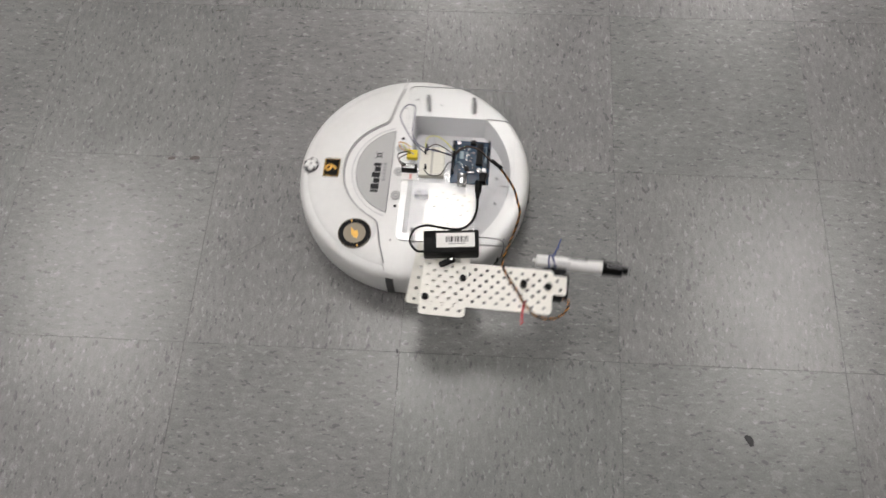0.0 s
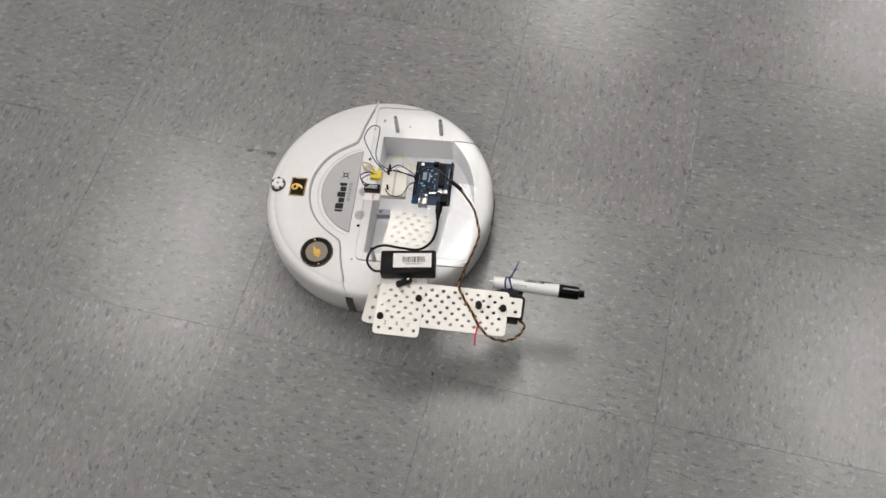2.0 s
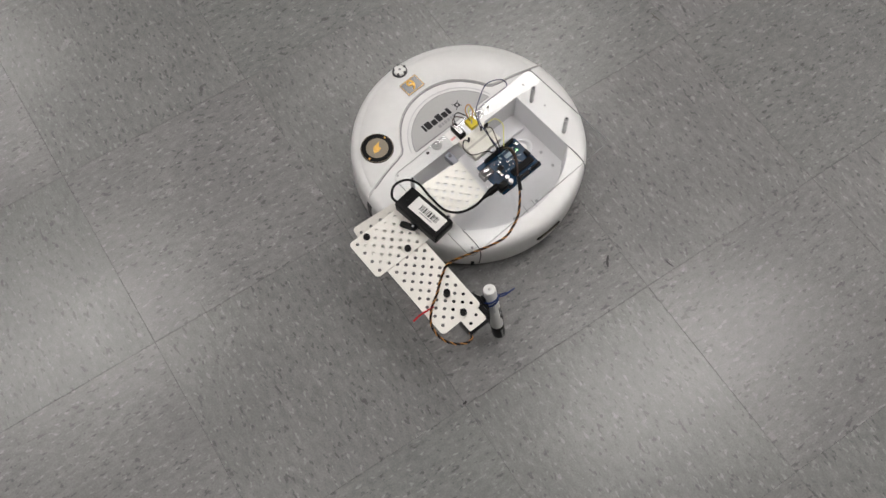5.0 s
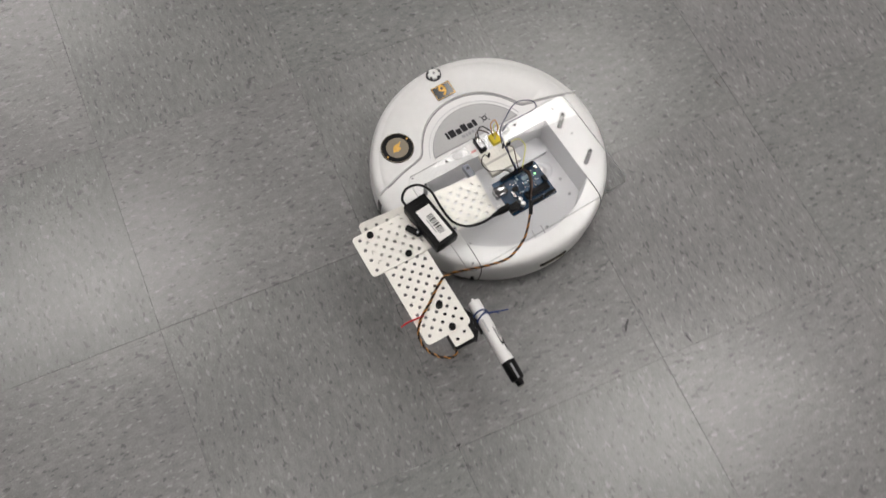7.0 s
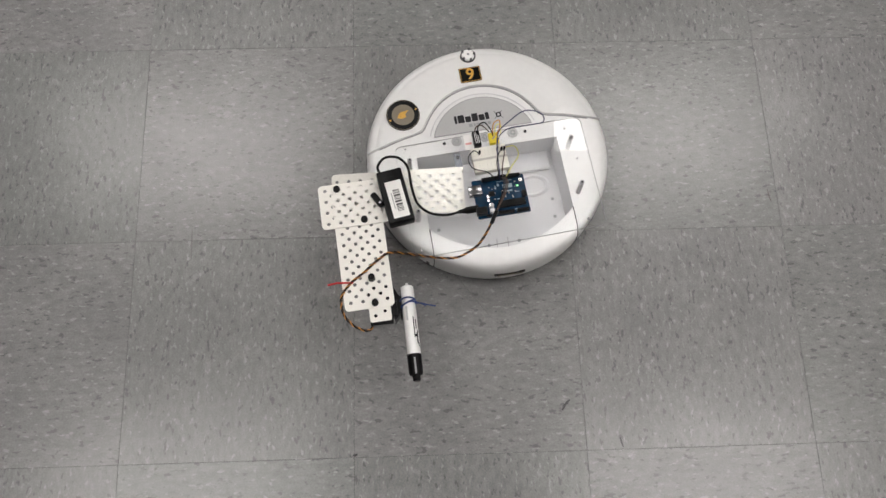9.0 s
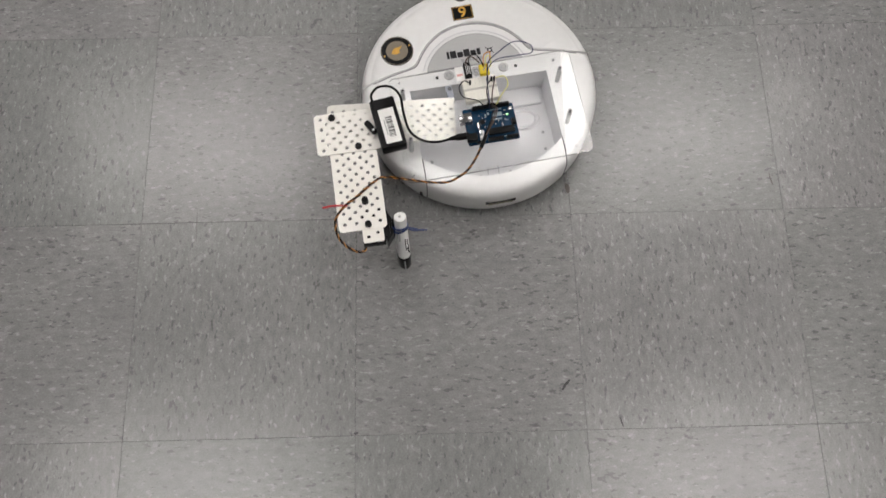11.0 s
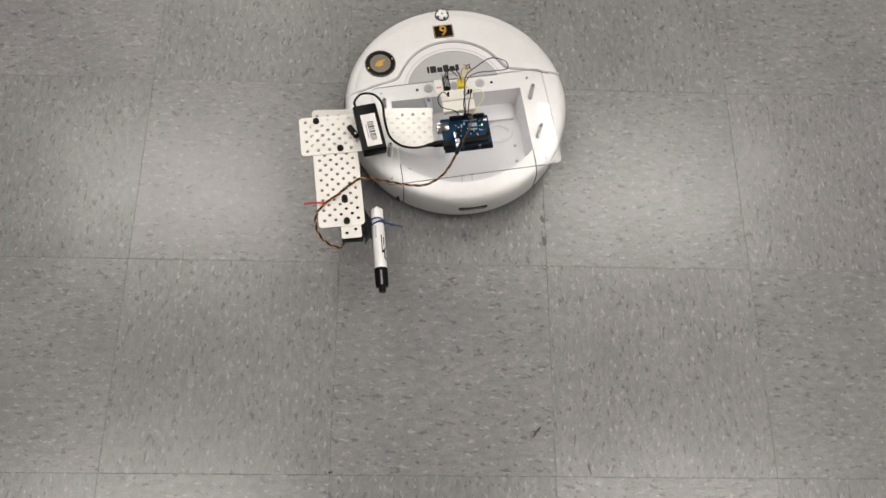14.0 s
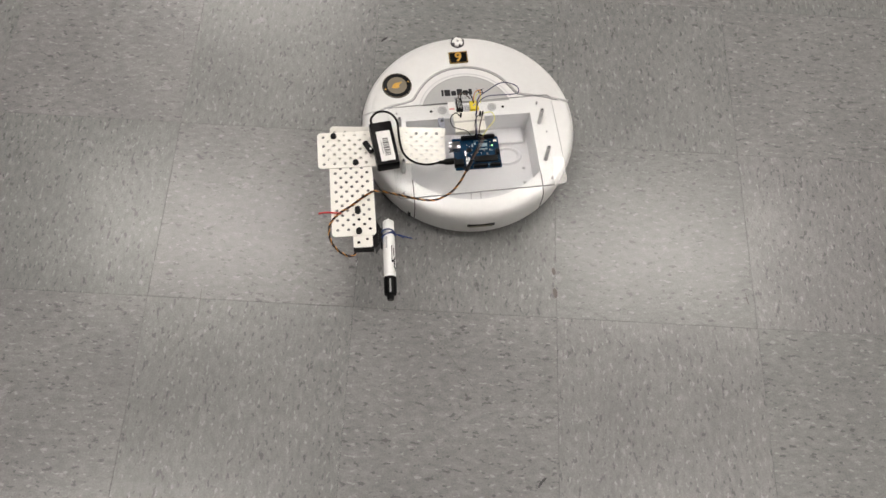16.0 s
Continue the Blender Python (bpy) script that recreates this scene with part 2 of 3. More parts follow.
def tube(points, r, seg=8, steps=8, bm=None, straight=False):
    """A round cable along a smooth curve."""
    bm = bm or bmesh.new()
    path = [Vector(v) for v in points] if straight else glide(points, steps)
    rings, side = [], None
    for k, c in enumerate(path):
        d = (path[min(k + 1, len(path) - 1)] - path[max(k - 1, 0)]).normalized()
        if side is None:
            side = d.orthogonal().normalized()
        side = (side - d * side.dot(d)).normalized()
        up = d.cross(side)
        rings.append([bm.verts.new(c + r * (math.cos(2 * math.pi * j / seg) * side + math.sin(2 * math.pi * j / seg) * up)) for j in range(seg)])
    for a, b in zip(rings, rings[1:]):
        for j in range(seg):
            bm.faces.new((a[j], a[(j + 1) % seg], b[(j + 1) % seg], b[j]))
    bm.faces.new(rings[0][::-1])
    bm.faces.new(rings[-1])
    return bm


def strand(points, radius, phase, pitch, r):
    """One strand of a twisted cable."""
    path = glide(points, 14)
    out, side, run = [], None, 0.0
    for k, c in enumerate(path):
        d = (path[min(k + 1, len(path) - 1)] - path[max(k - 1, 0)]).normalized()
        if side is None:
            side = d.orthogonal().normalized()
        side = (side - d * side.dot(d)).normalized()
        if k:
            run += (c - path[k - 1]).length
        a = phase + 2 * math.pi * run / pitch
        out.append(c + radius * (math.cos(a) * side + math.sin(a) * d.cross(side)))
    return tube(out, r, 6, straight=True)


def digit(text, size, depth, mat, parent, m, label):
    """Raised lettering in the built-in font."""
    cu = bpy.data.curves.new("lettering", "FONT")
    cu.body, cu.size, cu.extrude, cu.bevel_depth, cu.align_x, cu.align_y = text, size, depth, size * 0.018, "CENTER", "CENTER"
    tmp = new("lettering", cu)
    bpy.context.view_layer.update()
    me = bpy.data.meshes.new_from_object(tmp.evaluated_get(bpy.context.evaluated_depsgraph_get()))
    bpy.data.objects.remove(tmp)
    me.materials.clear()
    me.materials.append(mat)
    ob = new("lettering", me)
    ob.parent, ob.matrix_basis, ob["label"] = parent, m, label
    return ob


# ---- the room ----
T = 0.3048
X0, X1, Y0, Y1, HIGH = -16 * T, 17 * T, -15 * T, 16 * T, 2.9


def room():
    floor = new("floor", finish(box((X0 + X1) / 2, (Y0 + Y1) / 2, -0.104, X1 - X0, Y1 - Y0, 0.2), "floor", M_JOINT))
    tagged(floor, "grey streaked vinyl tile floor with waxed sheen", "floor", kind="structure")
    ceil = bmesh.new()
    box((X0 + X1) / 2, (Y0 + Y1) / 2, HIGH + 0.12, X1 - X0 + 0.4, Y1 - Y0 + 0.4, 0.2, bm=ceil)
    tagged(new("ceiling", finish(ceil, "ceiling", M_CEIL)), "white suspended ceiling of mineral boards", "ceiling", kind="structure")
    for name, cx, cy, sx, sy in (("wall_north", (X0 + X1) / 2, Y1 + 0.1, X1 - X0 + 0.4, 0.2), ("wall_south", (X0 + X1) / 2, Y0 - 0.1, X1 - X0 + 0.4, 0.2),
                                 ("wall_east", X1 + 0.1, (Y0 + Y1) / 2, 0.2, Y1 - Y0), ("wall_west", X0 - 0.1, (Y0 + Y1) / 2, 0.2, Y1 - Y0)):
        tagged(new(name, finish(box(cx, cy, HIGH / 2, sx, sy, HIGH + 0.02), name, M_WALL)), "plain unseen wall, dark tone set to cut bounced light", "wall", kind="structure")
    return floor


def ceiling_light():
    """A recessed fluorescent fitting, two feet by four."""
    lamp = tagged(new("ceiling_light"), "white recessed fluorescent ceiling light, switched on", "ceiling light", "ceiling lights")
    frame_bm = bmesh.new()
    for cx, cy, sx, sy in ((0, 0.295, 1.21, 0.02), (0, -0.295, 1.21, 0.02), (0.593, 0, 0.024, 0.57), (-0.593, 0, 0.024, 0.57)):
        box(cx, cy, 0.005, sx, sy, 0.02, bm=frame_bm)
    part("frame", frame_bm, M_FRAME, lamp)
    part("diffuser", box(0, 0, 0.008, 1.16, 0.568, 0.006), M_LAMP, lamp, "glowing white diffuser")
    return lamp


FLOOR = room()
LAMP_X, LAMP_Y = 1.33, 1.80
LAMP = ceiling_light()
LAMP.matrix_basis = pose(LAMP_X, LAMP_Y, HIGH - 0.002)
for i in range(-1, 2):
    for j in range(-2, 2):
        if (i, j) not in ((0, 0), (0, 1), (1, 1), (1, 0), (-1, -2)):
            copy_thing(LAMP, pose(LAMP_X + 2.31 * i, LAMP_Y + 1.67 * j, HIGH - 0.002))


# ---- the robot ----
robot = tagged(new("mobile_robot"), "round white floor robot with clear deck, circuit board and marker arm", "robot")


BODY = pose(0.0058, 0.0036, 0, 0, 0, 3.4)


def body():
    # side wall and rounded rim
    side = [(0.120, 0.018), (0.152, 0.0205), (0.1595, 0.0210), (0.1622, 0.0220), (0.1635, 0.0250), (0.1652, 0.045), (0.1657, 0.058), (0.1655, 0.0665), (0.1645, 0.0715),
            (0.1624, 0.0756), (0.1590, 0.0783), (0.1545, 0.0797), (0.148, 0.0804), (0.142, 0.0805)]
    part("shell", revolve(side, 128), M_SHELL, robot, "white moulded plastic body")
    # deck with the open cargo bay
    outer = ring(0, 0, 0.1425, 128)
    arc = []
    a0 = math.atan2(-0.096, 0.0965)
    for k in range(25):
        a = a0 + (-math.pi - 2 * a0) * k / 24
        arc.append((0.1375 * math.cos(a), 0.1375 * math.sin(a)))
    hole = [(-0.0975, 0.0070), (0.0975, 0.0070), *arc]
    part("deck", slab(outer, 0.0765, 0.0805, [hole]), M_SHELL, robot)
    bay = bmesh.new()
    rings = []
    for k, z in ((1.0, 0.0800), (0.992, 0.0770), (0.975, 0.0375), (0.965, 0.0360)):
        rings.append([bay.verts.new((x * k, (y + 0.05) * k - 0.05, z)) for x, y in hole])
    for p, q in zip(rings, rings[1:]):
        for k in range(len(hole)):
            j = (k + 1) % len(hole)
            bay.faces.new((p[k], p[j], q[j], q[k]))
    bay.faces.new(rings[-1])
    bay_ob = part("cargo_bay", bay, M_BAY, robot, "open grey-white cargo bay")
    ridge = revolve([(0.013, 0), (0.0147, 0.0016), (0.0165, 0.0022), (0.0183, 0.0016), (0.020, 0)], 40)
    bmesh.ops.transform(ridge, matrix=pose(0.058, -0.042, 0.0362) @ Matrix.Diagonal((1.25, 0.85, 1, 1)), verts=ridge.verts)
    part("ridge", ridge, M_BAY, bay_ob)
    part("step", box(0.0580, -0.0080, 0.0392, 0.0620, 0.0280, 0.0075, 0.0030), M_BAY, bay_ob)
    for x, y in ((0.082, -0.006), (0.082, -0.066), (0.080, -0.092), (-0.075, -0.108), (-0.082, -0.085), (0.024, -0.118), (-0.018, -0.118)):
        part("screw", disc(x, y, 0.0355, 0.0368, 0.0024, seg=10), M_GROOVE, bay_ob)
    part("catch", tube([(-0.0120, -0.1240, 0.0785), (-0.0133, -0.1385, 0.0772), (0.0018, -0.1385, 0.0772), (0.0024, -0.1240, 0.0785)], 0.0006, 6, straight=True), M_GROOVE, bay_ob)
    # front cover
    seam = [(8.4, 0.1605), (12.5, 0.140), (17.6, 0.1214), (23.0, 0.1042), (27.5, 0.0955), (31.5, 0.0935), (37.0, 0.0942), (44.4, 0.0955), (55.0, 0.0980), (66.0, 0.1000), (78.0, 0.1012), (90, 0.1015)]
    seam += [(180 - a, r) for a, r in seam[-2::-1]]
    ang, rad = zip(*seam)
    cover = bmesh.new()
    rows = []
    for k in range(141):
        a = 8.4 + 163.2 * k / 140
        ri = float(np.interp(a, ang, rad))
        prof = [(ri, 0.0795), (ri + 0.0003, 0.0822), (ri + 0.0009, 0.0834), (ri + 0.0018, 0.0838)]
        for r, z in ((0.134, 0.0838), (0.145, 0.0826), (0.1525, 0.0798), (0.1588, 0.0748), (0.1640, 0.0670), (0.1662, 0.0560), (0.1666, 0.0420), (0.1645, 0.0235), (0.161, 0.0190), (0.148, 0.0180)):
            prof.append((max(r, min(ri + 0.0022, 0.1655)) if z > 0.03 else r, z))
        rows.append([cover.verts.new((r * math.cos(radians(a)), r * math.sin(radians(a)), z)) for r, z in prof])
    for p, q in zip(rows, rows[1:]):
        for i in range(len(p) - 1):
            cover.faces.new((p[i], q[i], q[i + 1], p[i + 1]))
    part("front_cover", cover, M_SHELL, robot, "white front bumper cover")
    # seam groove beside the cover
    at = np.linspace(9.5, 170.5, 100)
    path = [((r - 0.0012) * math.cos(radians(a)), (r - 0.0012) * math.sin(radians(a)), 0.0803 if r < 0.147 else 0.0803 - (r - 0.147) * 0.32) for a, r in zip(at, np.interp(at, ang, rad))]
    part("seam", tube(path, 0.0011, 6, straight=True), M_GROOVE, robot)
    # second, inner groove round the name panel
    path = [(0.0765 * math.cos(radians(a)), 0.0125 + 0.0765 * math.sin(radians(a)), 0.0802) for a in np.linspace(18, 162, 60)]
    part("panel_groove", tube(path, 0.0009, 6, straight=True), M_BAY, robot)
    side = [(0.1570, 0.0770), (0.1616, 0.0759), (0.1654, 0.0694), (0.1666, 0.060), (0.1664, 0.045), (0.1650, 0.024), (0.1600, 0.020)]
    part("bumper_gap", revolve(side, 6, 4.2, 8.4), M_DARK, robot, "black gap beside the bumper")
    part("bumper_gap", revolve(side, 6, 171.8, 175.6), M_GAP, robot, "dark grey gap beside the bumper")
    # name panel with its print as plain bars
    pts = []
    for k in range(41):
        a = radians(17.5 + 145 * k / 40)
        pts.append((0.0712 * math.cos(a), 0.0118 + 0.0712 * math.sin(a)))
    panel = part("name_panel", slab(pts, 0.080, 0.0818), M_OVAL, robot, "grey half-round panel with dark print")
    part("panel_edge", tube([(x, y, 0.0815) for x, y in pts + pts[:1]], 0.0006, 6, straight=True), M_GROOVE, panel)
    x = -0.0365
    for w, h in ((0.0034, 0.0118), (0.0092, 0.0118), (0.0080, 0.0088), (0.0084, 0.0118), (0.0080, 0.0088), (0.0052, 0.0108)):
        part("print_bar", slab(rounded(x, 0.0478, x + w, 0.0478 + h, 0.0012, 2), 0.0819, 0.0821), M_PRINT, panel)
        x += w + 0.0012
    x = -0.0180
    for w in (0.0050, 0.0028, 0.0042, 0.0042, 0.0030, 0.0044):
        part("print_bar", slab(rounded(x, 0.0400, x + w, 0.0448, 0.0006, 1), 0.0819, 0.0821), M_GROOVE, panel)
        x += w + 0.0014
    part("print_mark", slab(rounded(0.0215, 0.0490, 0.0285, 0.0560, 0.0005, 1, 6), 0.0819, 0.0821, [rounded(0.0232, 0.0507, 0.0268, 0.0543, 0.0003, 1, 6)]), M_PRINT, panel)
    for dx, dy in ((-1, -1), (1, -1), (-1, 1), (1, 1)):
        part("print_bar", box(0.0250 + dx * 0.0046, 0.0525 + dy * 0.0044, 0.0820, 0.0030, 0.0008, 0.0002, turn=45 * dx * dy), M_PRINT, panel)
    # round badge
    badge = part("badge", disc(-0.1049, 0.0719, 0.0838, 0.0852, 0.0232, seg=48, bevel=0.0004), M_DARK, robot, "round black badge with a gold emblem")
    part("badge_rim", slab(ring(-0.1049, 0.0719, 0.0226, 48), 0.0852, 0.0854, [ring(-0.1049, 0.0719, 0.0219, 48)]), M_BADGE, badge)
    part("badge_face", disc(-0.1049, 0.0719, 0.0852, 0.0856, 0.0155, seg=40), M_BADGE, badge)
    em = [(-0.0085, -0.004), (-0.002, -0.006), (0.004, -0.004), (0.003, 0.0), (0.0085, 0.006), (0.003, 0.005), (-0.003, 0.004), (-0.006, 0.001)]
    part("emblem", slab([(-0.1049 + x, 0.0719 + y) for x, y in em], 0.0856, 0.0862), M_GOLD, badge)
    for sgn in (-1, 1):
        part("stud", disc(-0.1049 + sgn * 0.0185, 0.0719 + sgn * 0.006, 0.0851, 0.0857, 0.0014, seg=10), M_GOLD, badge)
    # number sticker
    st = part("number_sticker", slab(rounded(-0.0172, 0.1070, 0.0126, 0.1296, 0.0006, 1), 0.0838, 0.0848), M_STICKER, robot, "black sticker with a gold numeral",
              pose(-0.0023, 0.1183, 0.0845) @ pose(0, 0, 0, 0, -2.2, 0) @ pose(0.0023, -0.1183, -0.0845))
    part("border", slab(rounded(-0.0163, 0.1079, 0.0117, 0.1287, 0.0004, 1), 0.0847, 0.0850, [rounded(-0.0157, 0.1085, 0.0111, 0.1281, 0.0004, 1)]), M_GOLD, st)
    digit("9", 0.0235, 0.0001, M_GOLD, st, pose(-0.0023, 0.1183, 0.0850), "gold numeral nine")
    # sensor dome
    dome = part("sensor_dome", revolve([(0, 0.0882), (0.005, 0.0881), (0.0080, 0.0876), (0.0088, 0.0865), (0.0088, 0.078)], 32), M_BARREL, robot, "white round sensor dome", pose(0, 0.1483, 0))
    part("dome_ring", revolve([(0.0088, 0.0800), (0.0090, 0.0852), (0.0106, 0.0850), (0.0112, 0.0800)], 32), M_SEAM, dome)
    part("dome_stud", disc(0, 0, 0.0880, 0.0888, 0.0018, seg=12), M_GROOVE, dome)
    for k in range(5):
        a = 2 * math.pi * k / 5
        part("dome_notch", disc(0.0086 * math.cos(a), 0.0086 * math.sin(a), 0.0850, 0.0884, 0.0019, seg=10), M_SEAM, dome)
    # buttons on the deck
    for x, y in ((-0.039, 0.0222), (0.0, 0.0222), (0.039, 0.0222)):
        b = part("button", disc(x, y, 0.0803, 0.0818, 0.0072, seg=28, bevel=0.0006), M_OVAL, robot, "grey round push button")
        part("button_mark", slab(ring(x, y, 0.0036, 16), 0.0818, 0.0820, [ring(x, y, 0.0022, 16)]), M_GROOVE, b)
    for x, y in ((-0.0562, 0.0215), (0.0562, 0.0215)):
        part("deck_hole", disc(x, y, 0.0803, 0.0809, 0.0023, seg=12), M_DARK, robot)
    for x, y in ((-0.110, 0.022), (0.110, 0.022), (0.118, -0.030)):
        part("deck_hole", disc(x, y, 0.0803, 0.0808, 0.0016, seg=12), M_GROOVE, robot)
    # tailgate seams and slot
    for x in (-0.0972, 0.0972):
        line = [(x, -math.sqrt(r * r - x * x), z) for r, z in ((0.1375, 0.0802), (0.142, 0.0807), (0.148, 0.0806), (0.1546, 0.0799), (0.1592, 0.0785), (0.1626, 0.0758), (0.1647, 0.0716), (0.1657, 0.0665), (0.1659, 0.058), (0.1654, 0.045), (0.1640, 0.028))]
        part("tailgate_seam", tube(line, 0.0007, 6, straight=True), M_SEAM, robot)
    part("tailgate_notch", box(0.1615, 0, 0.030, 0.006, 0.0045, 0.014), M_DARK, robot, "", pose(0, 0, 0, 0, 0, -129.5))
    slot = part("tail_slot", box(0.1636, 0, 0.0500, 0.0060, 0.0420, 0.0058, 0.0015), M_DARK, robot, "dark slot in the tail", pose(0, 0, 0, 0, 0, -90))
    part("slot_lip", box(0.1667, 0.000, 0.0490, 0.0012, 0.034, 0.0030), M_OLIVE, slot)
    # wheels and caster, under the body
    for x in (-0.117, 0.117):
        w = part("wheel", revolve([(0.0, -0.011), (0.024, -0.011), (0.028, -0.008), (0.028, 0.008), (0.024, 0.011), (0.0, 0.011)], 28), M_RUBBER, robot, "black drive wheel", pose(x, 0, 0.028, 0, 90, 0))
        part("hub", disc(0, 0, -0.0118, 0.0118, 0.012, seg=16), M_OVAL, w)
    part("caster", revolve([(0.0, -0.008), (0.009, -0.0075), (0.012, -0.004), (0.012, 0.004), (0.009, 0.0075), (0.0, 0.008)], 20), M_RUBBER, robot, "black front caster", pose(0, 0.120, 0.012, 0, 90, 0))
    part("base_plate", disc(0, 0, 0.013, 0.0182, 0.146, seg=64), M_DARK, robot, "black underside plate")


before = set(robot.children)
body()
for ob in set(robot.children) - before:
    ob.matrix_basis = BODY @ ob.matrix_basis

# ---- clear deck and what is fixed on it ----
TOP = 0.1145


def clear_deck():
    plate = part("acrylic_plate", slab(rounded(0.0105 - 0.126, -0.0605 - 0.0775, 0.0105 + 0.126, -0.0605 + 0.0775, 0.009, 5, 4.4), TOP - 0.003, TOP), M_ACRYLIC, robot, "clear acrylic sheet on four posts")
    plate.data.materials.append(M_EDGE)
    for f in plate.data.polygons:
        if abs(f.normal.z) < 0.5:
            f.material_index = 1
    plate.visible_shadow = False
    plate.matrix_basis = pose(0.0105, -0.0605, TOP) @ pose(0, 0, 0, 1.05) @ pose(-0.0105, 0.0605, -TOP)
    for x, y in ((0.1150, -0.0020), (0.1185, -0.0680), (-0.1022, -0.0125), (-0.0985, -0.0850)):
        post = part("standoff", disc(x, y, 0.080, TOP - 0.003, 0.0032, seg=12), M_NYLON, robot, "grey standoff post")
        part("screw_head", disc(x, y, TOP, TOP + 0.0022, 0.0030, seg=12, bevel=0.0006), M_GROOVE, post)
        part("screw_socket", disc(x, y, TOP + 0.0021, TOP + 0.0024, 0.0014, seg=6), M_RUBBER, post)
    for x, y in ((0.119, -0.118), (0.108, 0.012), (-0.1, -0.137)):
        part("drilled_hole", disc(x, y, TOP - 0.0031, TOP + 0.0001, 0.0017, seg=12), M_GROOVE, plate)


clear_deck()


def perforated(name, x0, y0, x1, y1, top, turn, label):
    """A thin coated metal plate with staggered round holes and round corners."""
    mx, my = (x0 + x1) / 2, (y0 + y1) / 2
    c, s = math.cos(radians(turn)), math.sin(radians(turn))
    own = name == "deck_plate"
    lean = turn if own else 2.0
    cl, sl, half = math.cos(radians(lean)), math.sin(radians(lean)), 0.0076
    ox, oy = (-0.2003, -0.0463) if own else (-0.1683, -0.0912)
    holes = []
    for i in range(-30, 31):
        for j in range(-30, 31):
            if (i + j) % 2 == 0:
                hx, hy = ox + half * (cl * i - sl * j), oy + half * (sl * i + cl * j)
                dx, dy = hx - mx, hy - my
                if abs(c * dx + s * dy) < (x1 - x0) / 2 - 0.0042 and abs(c * dy - s * dx) < (y1 - y0) / 2 - 0.0042:
                    holes.append(ring(hx, hy, 0.0024, 10))
    return part(name, slab(rounded(x0, y0, x1, y1, 0.0055, 4, turn), top - 0.0014, top, holes), M_DECK_PLATE if name == "deck_plate" else M_PERF, robot, label)


def bolt(x, y, z, r=0.0045, h=0.0045, parent=None):
    b = part("bolt", disc(x, y, z, z + h, r, r * 0.9, 16, bevel=0.0008), M_DARK, parent, "black bolt head")
    part("socket", disc(x, y, z + h - 0.0002, z + h + 0.0003, r * 0.35, seg=6), M_RUBBER, b)
    return b


def arm():
    perforated("deck_plate", -0.2075, -0.0862, -0.0360, -0.0237, TOP - 0.0041, -2.4, "cream perforated metal plate across the deck")
    c = perforated("arm_plate", -0.2057, -0.2080, -0.1437, -0.0440, 0.1205, 2.0, "cream perforated metal arm plate")
    b = perforated("top_plate", -0.2235, -0.0985, -0.1375, -0.0385, 0.1225, 2.0, "short cream perforated metal plate on top")
    bolt(-0.1683, -0.0912, 0.1225, parent=b)
    bolt(-0.2003, -0.0463, 0.1225, parent=b)
    bolt(-0.1664, -0.1696, 0.1205, h=0.010, parent=c)
    bolt(-0.1651, -0.2015, 0.1205, h=0.006, parent=c)
    # servo under the arm's end
    servo = part("servo", box(-0.1590, -0.2010, 0.1045, 0.028, 0.041, 0.024, 0.0012), M_DARK, robot, "black hobby servo under the arm")
    part("servo_flange", box(-0.1590, -0.2010, 0.1110, 0.0285, 0.054, 0.0025, 0.0005), M_DARK, servo)
    part("servo_gearbox", box(-0.1425, -0.2080, 0.1065, 0.008, 0.020, 0.019, 0.001), M_DARK, servo)
    part("servo_cover", slab([(-0.1430, -0.1780), (-0.1340, -0.1960), (-0.1340, -0.2140), (-0.1430, -0.2270)], 0.0960, 0.1150), M_DARK, servo, "black gearbox cover")
    part("servo_shaft", tube([(-0.139, PIVOT[1], PIVOT[2]), (-0.132, PIVOT[1], PIVOT[2])], 0.0042, 12, straight=True), M_RUBBER, servo)
    part("bracket", slab(rounded(-0.1735, -0.2250, -0.1465, -0.2000, 0.0025, 3, 2), 0.1175, 0.1188, [ring(-0.166, -0.2175, 0.0024, 12), ring(-0.154, -0.2125, 0.0022, 12)]), M_PERF, servo, "cream bracket tab")


PIVOT = (-0.1240, -0.2065, 0.1110)
arm()


